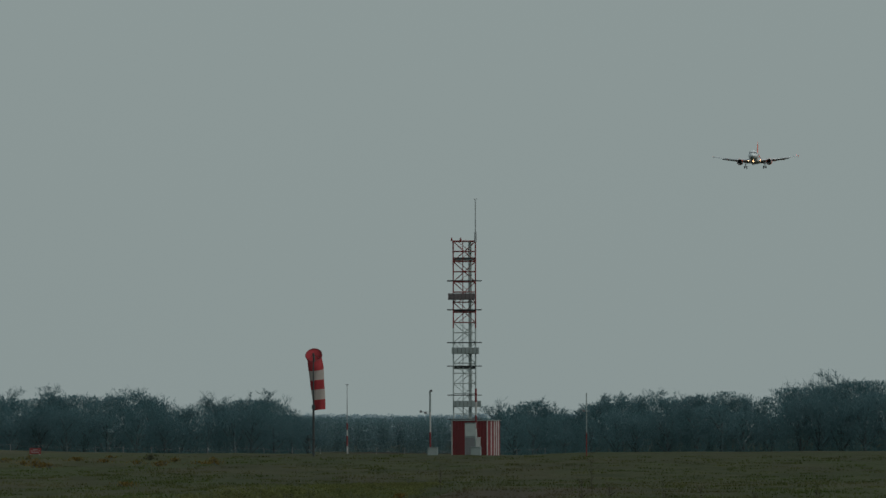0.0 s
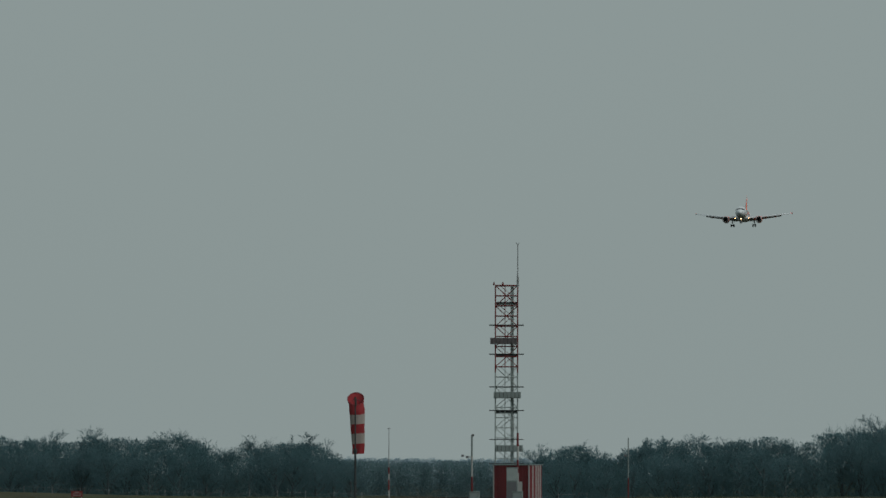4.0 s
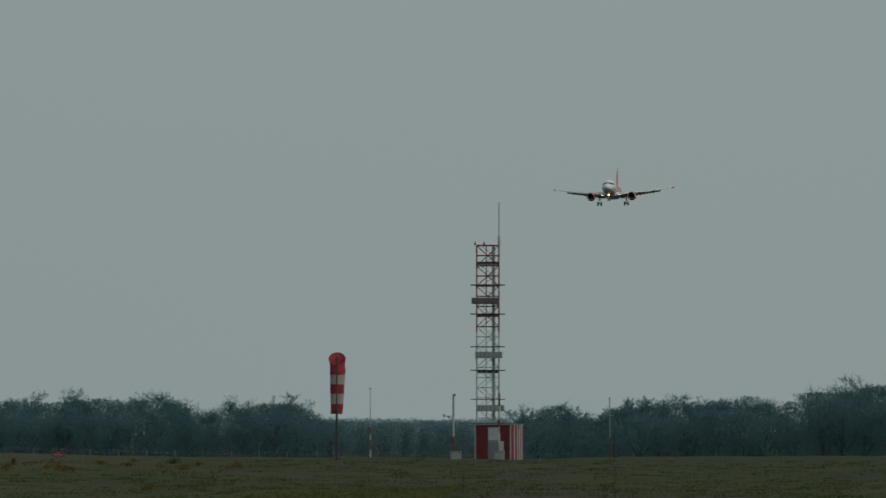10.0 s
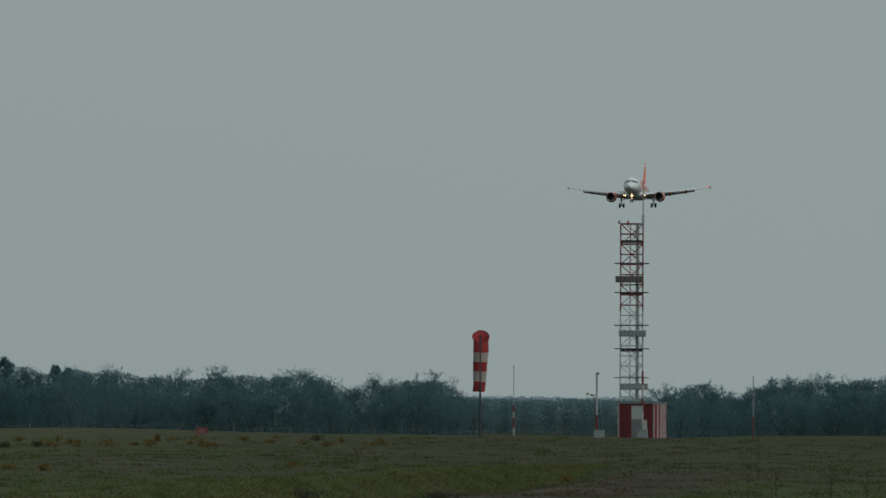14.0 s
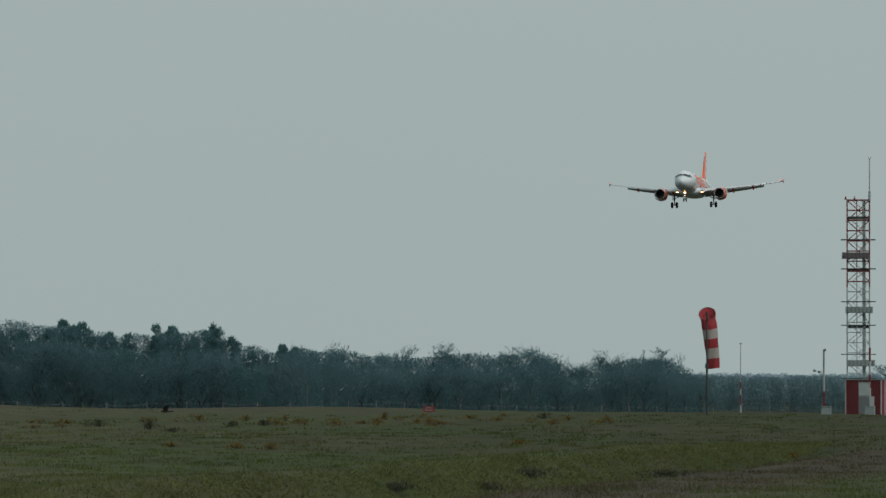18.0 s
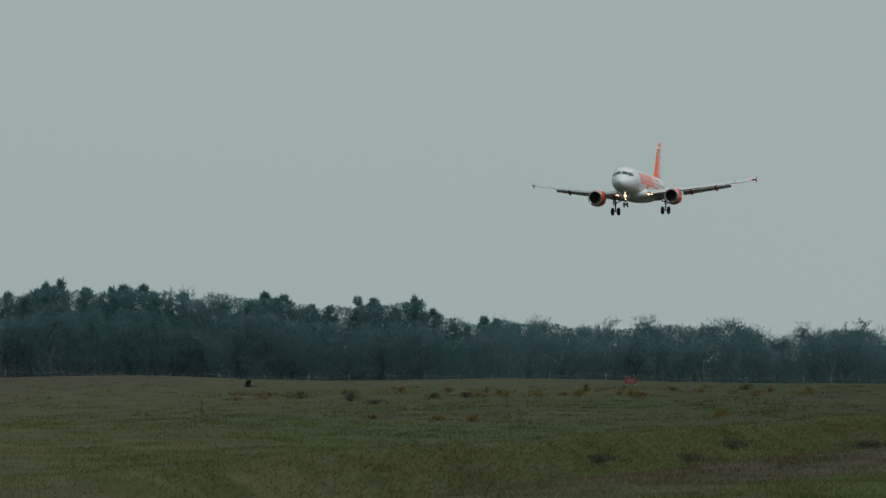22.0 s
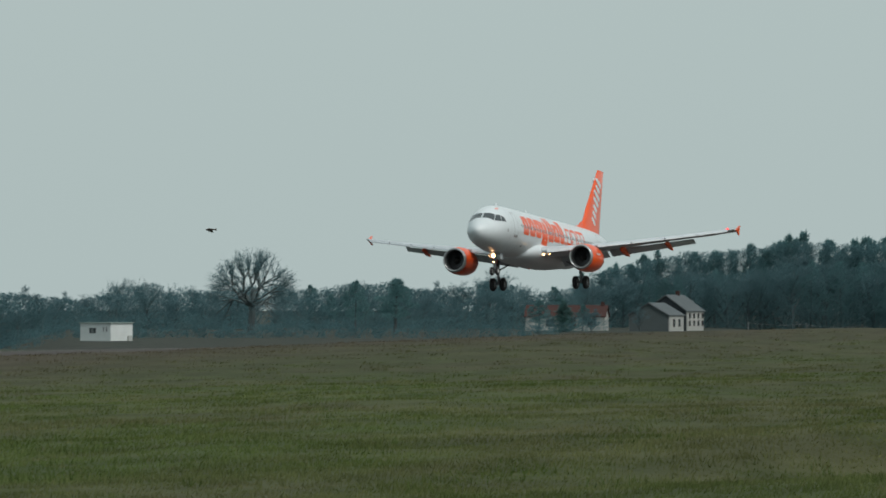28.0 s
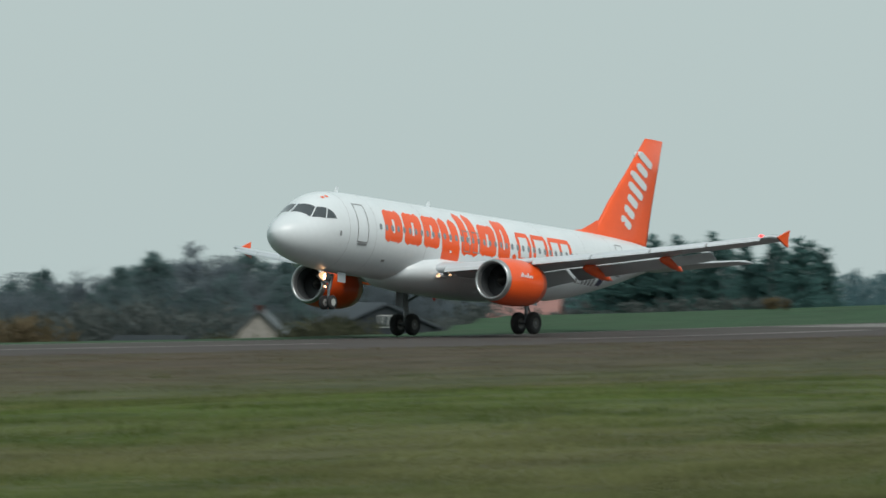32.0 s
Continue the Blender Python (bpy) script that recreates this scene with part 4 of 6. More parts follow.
def make_lattice_mast():
    o = at(-0.00345, 494.0)
    mast = thing("lattice_mast", pose(o.x, o.y, o.z - 0.16), "tall red and white steel lattice antenna mast with grey aerial panels", "mast")
    w, top, bays = 0.90, 17.45, 21
    corners = ((-w, -w), (w, -w), (w, w), (-w, w))
    for x, y in corners:
        part("leg", (*tube((x, y, 0), (x, y, 10.4), 0.054, n=6), MASTW), mast, "white lower leg")
        part("leg", (*tube((x, y, 10.4), (x, y, top), 0.054, n=6), MASTR), mast, "red upper leg")
    h = (top - 0.2) / bays
    for k in range(bays):
        z, z2 = 0.2 + h * k, 0.2 + h * (k + 1)
        m = MASTR if z > 10.2 else MASTW
        for i in range(4):
            (x0, y0), (x1, y1) = corners[i], corners[(i + 1) % 4]
            mx, my = (x0 + x1) / 2, (y0 + y1) / 2
            part("ring_bar", (*beam((x0, y0, z), (x1, y1, z), 0.034), m), mast)
            if k % 2:
                pair = ((x0, y0, z), (mx, my, z2)), ((x1, y1, z), (mx, my, z2))
            else:
                pair = ((mx, my, z), (x0, y0, z2)), ((mx, my, z), (x1, y1, z2))
            for a, b in pair:
                part("brace", (*beam(a, b, 0.023), m), mast)
        part("inner_rail", (*beam((-0.12, -w + 0.05, z), (-0.12, -w + 0.05, z2), 0.038), m), mast)
        part("inner_brace", (*beam((-0.5, w - 0.05, z if k % 2 else z2), (0.5, w - 0.05, z2 if k % 2 else z), 0.022), m), mast)
    part("top_frame", (*join(*[beam((*corners[i], top), (*corners[(i + 1) % 4], top), 0.045) for i in range(4)]), MASTR), mast)
    part("cable_ladder", (*join(*([beam((0.32 + d, -w + 0.16, 0.2), (0.32 + d, -w + 0.16, top), 0.05) for d in (0.06, 0.14, 0.22)] + [beam((0.28, -w + 0.1, 0.3 * k), (0.66, -w + 0.1, 0.3 * k), 0.02) for k in range(1, 58)])), MASTW), mast, "grey cable ladder up the mast")
    for z, x in ((4.28, 0.22), (8.58, 0.06), (12.95, -0.22)):
        pan = part("aerial_panel", (*join(box(x - 1.1, x + 1.1, -1.24, -1.20, z - 0.24, z + 0.24, 0.01), box(x - 1.1, x + 1.1, -1.2, -0.98, z - 0.26, z - 0.21), box(x - 1.1, x + 1.1, -1.2, -0.98, z + 0.21, z + 0.26)), PANELDARK if z > 12 else CABG), mast, "dark weathered aerial panel" if z > 12 else "grey aerial panel")
        for k in range(-3, 4):
            part("aerial_rod", (*tube((x + 0.31 * k, -1.24, z - 0.12), (x + 0.31 * k, -1.42, z - 0.12), 0.02, n=5), DARKPOLE), pan)
            part("panel_rib", (*box(x + 0.31 * k - 0.015, x + 0.31 * k + 0.015, -1.26, -1.242, z - 0.2, z + 0.2), DARKPOLE), pan)
    for z in (3.05, 5.0, 7.35, 9.25, 11.9, 14.25):
        for y in (-w - 0.03, w + 0.03):
            part("working_rail", (*beam((-1.4, y, z), (1.4, y, z), 0.034), DARKPOLE), mast, "dark working rail")
    for z in (7.1, 11.7, 15.9):
        part("platform", (*box(-w + 0.05, w - 0.05, -w + 0.05, w - 0.05, z, z + 0.05), CABG), mast, "grating platform")
        part("toe_board", (*box(-w + 0.05, w - 0.05, -w + 0.04, -w + 0.07, z + 0.05, z + 0.22), DARKPOLE), mast)
    part("lightning_rod", (*join(tube((w, -w, top - 0.1), (w, -w, top + 0.7), 0.10, 0.09, 8), tube((w, -w, top + 0.7), (w, -w, 20.75), 0.045, 0.034, 6), tube((w - 0.12, -w, 20.9), (w, -w, 20.7), 0.025, 0.025, 5), tube((w + 0.12, -w, 20.9), (w, -w, 20.7), 0.025, 0.025, 5)), GALV), mast, "grey lightning rod")
    for x, y in ((-w - 0.12, -w), (-0.3, -w)):
        part("obstacle_light", (*join(tube((x, y, top), (x, y, top + 0.14), 0.08, 0.08, 8), tube((x, y, top + 0.14), (x, y, top + 0.28), 0.06, 0.04, 8)), MASTR), mast, "unlit red obstacle light")
    return mast


make_lattice_mast()


def make_shelter():
    o = at(-0.0053, 492.0)
    sh = thing("equipment_shelter", pose(o.x, o.y, o.z - 0.36, 0, 0, -28), "dark red equipment shelter with thin white stripes at the mast's foot", "shelter")
    part("plinth", (*box(-1.66, 1.66, -1.16, 1.16, -0.1, 0.12, 0.02), CABG), sh)
    part("roof", (*box(-1.70, 1.70, -1.20, 1.20, 3.10, 3.18, 0.02), CABG), sh, "flat grey-edged roof")
    n = 11
    for k in range(n):
        x0 = -1.6 + 3.2 * k / n
        for y in (-1.1, 1.1):
            part("panel", (*box(x0, x0 + 3.2 / n - 0.015, y - 0.03, y + 0.03, 0.12, 3.10, 0.008), REDP), sh)
    for k in range(12):
        y0 = -1.07 + 2.14 * k / 12
        m = WHITEP if k in (3, 6, 8, 10) else REDP
        for x in (-1.6, 1.6):
            part("panel", (*box(x - 0.03, x + 0.03, y0, y0 + 0.17, 0.12, 3.10, 0.008), m), sh)
    part("corner_post", (*box(1.56, 1.64, -1.15, -1.07, 0.1, 3.13, 0.01), WHITEP), sh, "white corner strip")
    part("door", (*box(-1.05, -0.30, -1.17, -1.13, 0.2, 2.5, 0.01), REDP), sh, "dark red metal door")
    part("corner_post", (*box(-1.64, -1.54, -1.17, -1.07, 0.1, 3.13, 0.01), WHITEP), sh, "thin white corner strip")
    part("vent", (*box(0.35, 0.70, -1.17, -1.13, 0.8, 1.6, 0.01), CABG), sh, "grey vent panel")
    return sh


make_shelter()


def cabinet(az, d, w, h, label, tall=False):
    o = at(az, d)
    c = thing("cable_cabinet", pose(o.x, o.y, o.z - 0.34, 0, 0, -8), label, "cabinet", "cabinets by the mast")
    part("body", (*box(-w / 2, w / 2, -0.25, 0.25, 0.1, h, 0.02), CABG), c)
    part("cap", (*box(-w / 2 - 0.03, w / 2 + 0.03, -0.29, 0.29, h, h + 0.05, 0.01), CABG), c)
    part("foot", (*box(-w / 2 + 0.05, w / 2 - 0.05, -0.2, 0.2, -0.1, 0.1), STRUT), c)
    part("door_panel", (*box(-w / 2 + 0.05, w / 2 - 0.05, -0.27, -0.252, 0.18, h * 0.6 if tall else h - 0.08, 0.005), STRUT if tall else CABG), c)
    if tall:
        part("upper_panel", (*box(-w / 2 + 0.02, w / 2 - 0.02, -0.28, -0.252, h * 0.64, h - 0.04, 0.005), MASTW), c, "pale upper panel")
        part("notice", (*box(w / 2 + 0.06, w / 2 + 0.42, -0.30, -0.27, 0.95, 1.75, 0.005), WHITEP), c, "white notice plate on a bracket")
        part("bracket", (*box(w / 2 - 0.02, w / 2 + 0.07, -0.29, -0.24, 1.3, 1.38), CABG), c)


cabinet(-0.0053, 486, 0.80, 0.95, "grey cable cabinet in front of the striped shelter")
cabinet(0.0018, 488, 0.80, 0.95, "grey cable cabinet under a small red and white mast")
cabinet(-0.0044, 487.5, 0.85, 2.85, "tall pale grey equipment cabinet before the shelter", True)


def banded_mast(az, d, r, bands, label, arms=()):
    """A thin mast in painted bands (top of each band, paint), from the foot up."""
    o = at(az, d)
    m = thing("banded_mast", pose(o.x, o.y, o.z - 0.05), label, "mast", "red and white masts")
    z0 = 0.0
    for z1, paint in bands:
        part("band", (*tube((0, 0, z0), (0, 0, z1), r, r, 8), paint), m)
        z0 = z1
    for z, x0, x1 in arms:
        part("arm", (*tube((x0, 0, z), (x1, 0, z), 0.025, n=6), GALV), m)
        part("sensor", (*box(x0 - 0.10, x0 + 0.10, -0.08, 0.08, z - 0.06, z + 0.12, 0.01), STRUT), m)
    return m


banded_mast(0.0022, 489, 0.075, ((0.7, WHITEP), (1.9, REDP), (3.55, WHITEP), (5.25, CABG)), "pale monitor mast with one red band and a side arm", ((3.55, -0.75, 0.1), (3.45, -0.38, 0.0), (5.2, 0.08, 0.0)))
banded_mast(-0.0053, 488, 0.085, ((1.07, REDP), (2.14, WHITEP), (3.21, REDP), (4.28, WHITEP), (5.35, REDP)), "red and white monitor mast beside the shelter", ((2.9, -0.2, 0.1),))
banded_mast(0.0158, 640, 0.075, ((0.8, WHITEP), (1.9, MASTR), (2.5, WHITEP), (3.2, MASTR)), "thin tall aerial mast with a red and white foot")
o = at(0.0158, 640)
whip = thing("whip_aerial", pose(o.x, o.y, o.z + 3.1), "thin grey whip aerial on a red and white mast", "aerial")
part("whip", (*tube((0, 0, 0), (0, 0, 4.2), 0.05, 0.03, 6), GALV), whip)
part("element", (*tube((-0.16, 0, 4.1), (0.16, 0, 4.1), 0.03, n=5), GALV), whip)
banded_mast(-0.0234, 470, 0.042, ((1.85, MASTR), (4.95, CABG)), "slim grey mast with a dark red foot and a crossbar", ((3.55, -0.22, 0.22),))


# ---- windsock ----
SOCK_BASE = at(0.0213, 440)
pole = thing("windsock_pole", pose(SOCK_BASE.x, SOCK_BASE.y, SOCK_BASE.z - 0.05), "dark steel pole of a windsock in the grass", "pole")
SOCK_H = 8.42 - SOCK_BASE.z
part("lower_pole", (*tube((0, 0, 0), (0, 0, 3.6), 0.085, 0.075, 10), DARKPOLE), pole)
part("upper_pole", (*tube((0, 0, 3.6), (0, 0, SOCK_H + 0.15), 0.055, 0.05, 8), DARKPOLE), pole)
part("collar", (*tube((0, 0, 3.45), (0, 0, 3.75), 0.13, 0.13, 10), DARKPOLE), pole)
part("clamp", (*box(-0.12, 0.12, -0.10, 0.10, 1.2, 1.36, 0.02), DARKPOLE), pole)
SOCK_Y = SOCK_BASE.y + 0.55
windsock = thing("windsock", pose(SOCK_BASE.x, SOCK_Y, 8.42), "limp red and white striped windsock hanging behind its pole", "windsock")


def sock_band(u0, u1, n=26):
    vs = []
    for i in range(7):
        u = u0 + (u1 - u0) * i / 6
        for k in range(n):
            a = 2 * math.pi * k / n
            r = 0.60 - 0.19 * u + 0.035 * math.sin(5 * a + 9 * u) * (0.3 + u) - 0.05 * math.exp(-((u - 0.10) / 0.05) ** 2)
            flat = 1.0 - 0.35 * min(u * 3, 1)
            vs.append(Vector((r * math.cos(a) + 0.05 * math.sin(4 * u), 0.12 + 0.50 * math.exp(-5 * u) + r * flat * math.sin(a), -3.98 * u + 0.46 * math.sin(a) * math.exp(-6 * u))))
    fs = [(i * n + k, i * n + (k + 1) % n, (i + 1) * n + (k + 1) % n, (i + 1) * n + k) for i in range(6) for k in range(n)]
    return vs, fs


SOCK_CUTS = (0.0, 0.27, 0.455, 0.63, 0.815, 1.0)
for k in range(5):
    part("band", mesh_of("band", *sock_band(SOCK_CUTS[k], SOCK_CUTS[k + 1]), (REDCLOTH, WHITECLOTH)[k % 2], True), windsock, ("red fabric band", "dirty white fabric band")[k % 2])
hoop, mouth = [], []
for k in range(24):
    a, b = 2 * math.pi * k / 24, 2 * math.pi * (k + 1) / 24
    hoop.append(beam((0.60 * math.cos(a), 0.62 + 0.6 * math.sin(a), 0.46 * math.sin(a)), (0.60 * math.cos(b), 0.62 + 0.6 * math.sin(b), 0.46 * math.sin(b)), 0.03))
    mouth.append(beam((0.33 * math.cos(a), 0.30 + 0.1 * math.sin(a), -0.80 + 0.06 * math.sin(a)), (0.33 * math.cos(b), 0.30 + 0.1 * math.sin(b), -0.80 + 0.06 * math.sin(b)), 0.035))
part("hoop", (*join(*hoop), REDP), windsock)
# Added pale ring stands in for sky showing through the gap.
part("inner_ring", (*join(*mouth), WHITEP), windsock, "pale ring painted for the slit of sky below the mouth")
part("swivel", (*join(tube((0, -0.55, -0.5), (0, -0.55, 0.12), 0.075, 0.075, 8), tube((0, -0.55, -0.3), (0, 0.05, -0.42), 0.03, 0.03, 6)), DARKPOLE), windsock)
for x in (-0.45, 0.45):
    part("stay", (*tube((0, -0.5, 0.05), (x, 0.25, -0.28), 0.015, 0.015, 5), DARKPOLE), windsock)

# ---- marker board and fence ----
o = at(0.0668, 560)
board = thing("marker_board", pose(o.x, o.y, o.z), "small red notice board with white lines on short posts", "sign")
part("panel", (*box(-0.52, 0.52, -0.03, 0.03, 0.12, 0.66, 0.01), MASTR), board)
for k, w in enumerate((0.22, 0.40, 0.34)):
    part("text_bar", (*box(-w, w, -0.045, -0.034, 0.52 - 0.14 * k, 0.55 - 0.14 * k), MASTW), board)
for x in (-0.42, 0.42):
    part("post", (*box(x - 0.04, x + 0.04, -0.03, 0.03, -0.1, 0.12), GALV), board)

fence = tagged(new("tape_fence"), "white posts and sagging white tape of a light fence", "fence")
posts = []
for k in range(22):
    q = along_runway(70 + 15.5 * k, 43.0)
    if math.atan2(-q.x, q.y) < 0.174:
        posts.append(Vector((q.x, q.y, ground_z(q.x, q.y))))
for k in range(22):
    posts.append(at(0.080 - 0.0046 * k, 590 + 1.5 * k))
post_mesh = mesh_of("post", *tube((0, 0, -0.1), (0, 0, 0.62), 0.024, 0.022, 6), GALV)
rng = random.Random(11)
for q in posts:
    part("post", post_mesh, fence, place=pose(q.x, q.y, q.z, rng.uniform(-5, 5), rng.uniform(-5, 5)))
for j, (a, b) in enumerate(zip(posts, posts[1:])):
    if (b - a).length > 40:
        continue
    sag, up = rng.uniform(0.05, 0.35), rng.uniform(0.42, 0.6)
    segs = []
    for i in range(6):
        u, v = i / 6, (i + 1) / 6
        segs.append(beam(a.lerp(b, u) + Vector((0, 0, up - sag * 4 * u * (1 - u))), a.lerp(b, v) + Vector((0, 0, up - sag * 4 * v * (1 - v))), 0.007))
    part("tape", (*join(*segs), GALV), fence)

# ---- white hut beyond the runway ----
o = at(0.2742, 680)
hut = thing("white_hut", pose(o.x, o.y, o.z, 0, 0, 15.7 - 44), "low white flat-roofed hut beyond the runway", "hut")
part("front_wall", (*box(-2.35, 2.35, -1.75, -1.67, -0.2, 1.95, 0.01), HUTW), hut)
part("back_wall", (*box(-2.35, 2.35, 1.67, 1.75, -0.2, 1.95, 0.01), HUTW), hut)
for x in (-2.31, 2.31):
    part("side_wall", (*box(x - 0.04, x + 0.04, -1.67, 1.67, -0.2, 1.95, 0.01), HUTW), hut)
part("roof", (*box(-2.5, 2.5, -1.9, 1.9, 1.95, 2.06, 0.02), HUTROOF), hut, "flat greenish roof")
win = part("window", (*box(-0.9, 0.1, -1.80, -1.752, 0.85, 1.45, 0.01), GLASS), hut, "dark window")
for x in (-0.42,):
    part("window_bar", (*box(x, x + 0.04, -1.82, -1.80, 0.85, 1.45), HUTW), win)
for x in (1.15, 1.62):
    part("text_bar", (*box(x, x + 0.22, -1.765, -1.752, 1.0, 1.55), SEAM), hut)
part("side_box", (*box(2.35, 2.6, 0.9, 1.4, -0.1, 0.6, 0.02), WHITEP), hut)


# ---- houses ----
def gable_house(name, az, d, turn, w, l, eave, ridge, base, walls, gable, roof, label, panes=(), chimney=None, over=0.25):
    """A gabled house: the gable, w wide, faces -y before it is turned; l deep."""
    o = at(az, d)
    h = thing(name, pose(o.x, o.y, o.z + base, 0, 0, math.degrees(az) + turn), label, "house")
    e, r_ = eave, ridge
    for y in (0.0, l - 0.2):
        vs = [(x, yy, z) for yy in (y, y + 0.2) for x, z in ((-w / 2, -1.5), (w / 2, -1.5), (w / 2, e), (0, r_), (-w / 2, e))]
        part("gable_wall", (vs, [(0, 1, 2, 3, 4), (9, 8, 7, 6, 5)] + [(k, 5 + k, 5 + (k + 1) % 5, (k + 1) % 5) for k in range(5)], gable), h)
    for x in (-w / 2, w / 2):
        part("side_wall", (*box(x - 0.1, x + 0.1, 0.2, l - 0.2, -1.5, e), walls), h)
    sl = (r_ - e) / (w / 2)
    for sx in (-1, 1):
        xe, ze = sx * (w / 2 + over), e - over * sl
        vs = [(0, -over, r_ + 0.04), (0, l + over, r_ + 0.04), (xe, l + over, ze + 0.04), (xe, -over, ze + 0.04), (0, -over, r_ + 0.2), (0, l + over, r_ + 0.2), (xe, l + over, ze + 0.18), (xe, -over, ze + 0.18)]
        part("roof", (vs, [(0, 3, 2, 1), (4, 5, 6, 7), (0, 4, 7, 3), (1, 2, 6, 5), (2, 3, 7, 6), (0, 1, 5, 4)], roof), h)
    for face, x, z, ww, hh in panes:
        if face == "gable":
            f = part("window", (*box(x - ww / 2 - 0.08, x + ww / 2 + 0.08, -0.06, -0.004, z - 0.08, z + hh + 0.08, 0.01), WHITEP), h, "white window frame")
            for k in (0, 1):
                part("pane", (*box(x - ww / 2 + k * ww / 2 + 0.03, x + (k - 1) * ww / 2 + ww / 2 - 0.03, -0.075, -0.062, z, z + hh), GLASS), f)
        else:
            sx = 1 if face == "right" else -1
            xx = sx * (w / 2 + 0.1)
            f = part("window", (*box(min(xx, xx + sx * 0.05), max(xx, xx + sx * 0.05), x - ww / 2 - 0.06, x + ww / 2 + 0.06, z - 0.06, z + hh + 0.06), ROOFTILE), h, "brick window surround")
            part("pane", (*box(min(xx + sx * 0.052, xx + sx * 0.07), max(xx + sx * 0.052, xx + sx * 0.07), x - ww / 2, x + ww / 2, z, z + hh), GLASS), f)
    if chimney:
        cx, cy, ch = chimney
        part("chimney", (*box(cx - 0.3, cx + 0.3, cy - 0.25, cy + 0.25, r_ - 0.6, r_ + ch, 0.02), ROOFTILE), h)
    return h


grid = [("right", 1.6 + 2.2 * i, 0.5 + 1.15 * j, 0.7, 0.7) for i in range(4) for j in range(2)]
# These two houses' gables take dark colours for shade; the sides stay pale.
gable_house("slate_house", 0.1826, 955, -18, 6.6, 9.0, 2.75, 5.1, 0.35, RENDERW, SLATEWALL, ROOFSLATE, "slate-roofed house with a pale windowed side wall", grid, (0.0, 6.0, 0.8))
gable_house("slate_house", 0.1854, 935, -18, 6.3, 7.6, 2.1, 3.85, 0.35, RENDERW, SHADEWALL, ROOFSLATE, "lower slate-roofed house with a gable darkened for shade", [("right", 2.5, 0.4, 0.8, 1.1), ("right", 5.2, 0.4, 0.8, 1.1)])
gable_house("tiled_house", 0.1923, 950, 83, 5.0, 12.4, 2.1, 3.7, 0.1, RENDERW, RENDERW, ROOFTILE, "long low white house under a red tile roof", [("left", 2.0, 0.6, 1.2, 1.1), ("left", 5.0, 0.3, 1.0, 1.8), ("left", 8.5, 0.6, 1.2, 1.1)], (0.0, 0.6, 0.7))
gable_house("dark_gable_house", 0.4938, 432, 17, 8.2, 8, 3.25, 5.0, 0.0, SLATEWALL, SLATEWALL, DARKSLATE, "dark slate-clad gabled house below the runway's bank", [("gable", 0.0, 3.5, 0.75, 0.75)])
gable_house("stone_house", 0.5145, 415, -5, 3.8, 5, 2.9, 4.65, 0.0, STONE, STONE, ROOFSLATE, "pale rubble-stone gable of an old house", (), (0.0, 0.5, 0.5))
gable_house("stone_house", 0.5265, 430, 60, 5.0, 5.5, 1.9, 3.0, -0.3, STONE, STONE, SLATEWALL, "low dark-roofed stone barn sunk below the bank", ())
gable_house("pink_roof_house", 0.4655, 440, 84, 4.5, 4.6, 4.0, 5.1, 0.74 - 5.1 - at(0.4655, 440).z, RENDERW, RENDERW, PINKTILE, "house with a pinkish red tile roof behind a bank", (), (0.0, 4.2, 0.3))
gable_house("pink_roof_house", 0.3222, 640, 75, 2.6, 3.4, 2.7, 3.3, EYE_Z - 7.7 - at(0.3222, 640).z, RENDERW, RENDERW, ROOFTILE, "small low house with an orange tile roof", ())

# ---- trees ----
def tri(vs, fs, base, tip, w, rnd):
    """One thin twig: a narrow triangle."""
    d = tip - base
    s = d.cross(Vector((rnd.uniform(-1, 1), rnd.uniform(-1, 1), rnd.uniform(-1, 1))))
    if s.length < 1e-6:
        return
    s = s.normalized() * w / 2
    k = len(vs)
    vs += [base - s, base + s, tip]
    fs.append((k, k + 1, k + 2))


def bare_tree(seed, spread=0.42, limbs=9, low=0.22, orders=4, thin=1.0):
    """Unit tree, 10 m high: solid limbs, and a crown of fine rising twigs."""
    rnd = random.Random(seed)
    wood, vs, fs = [], [], []

    def turned(d, ang):
        ax = d.cross(Vector((rnd.uniform(-1, 1), rnd.uniform(-1, 1), rnd.uniform(-1, 1)))).normalized()
        return (Matrix.Rotation(ang, 3, ax) @ d).normalized()

    def grow(p, d, ln, r, depth):
        q = p + d * ln
        if depth < 2:
            wood.append(tube(p, q, r, r * 0.62, 5, False))
        else:
            tri(vs, fs, p, q + d * ln * 0.25, max(r * 1.6, (0.062 if depth < 4 else 0.050) * thin), rnd)
        if depth >= orders:
            return
        kids = (0, 5, 5, 4, 3)[depth] if depth else limbs
        for k in range(kids):
            u = rnd.uniform(0.35, 1.0) if depth else rnd.uniform(low, 1.0)
            nd = turned(d, rnd.uniform(0.35, 0.95) * (1.0 if depth else 1.15 - 0.4 * u))
            nd = (nd + Vector((0, 0, 0.30))).normalized()
            grow(p + d * ln * u, nd, ln * rnd.uniform(0.45, 0.68) * (1.0 if depth else 1.15 - 0.35 * u), r * 0.5 * (1.15 - 0.5 * u), depth + 1)

    grow(Vector((0, 0, -0.2)), Vector((rnd.uniform(-0.05, 0.05), rnd.uniform(-0.05, 0.05), 1)).normalized(), 5.6, 0.26, 0)
    top = max(v.z for v in vs)
    k = 10.0 / top
    f = lambda v: Vector((v.x * spread / 0.42, v.y * spread / 0.42, v.z)) * k if v.z > 0 else Vector(v) * k
    wv, wf = join(*wood)
    return mesh_of("trunk", [f(Vector(v)) for v in wv], wf, BARK), mesh_of("crown", [f(v) for v in vs], fs, TWIG)


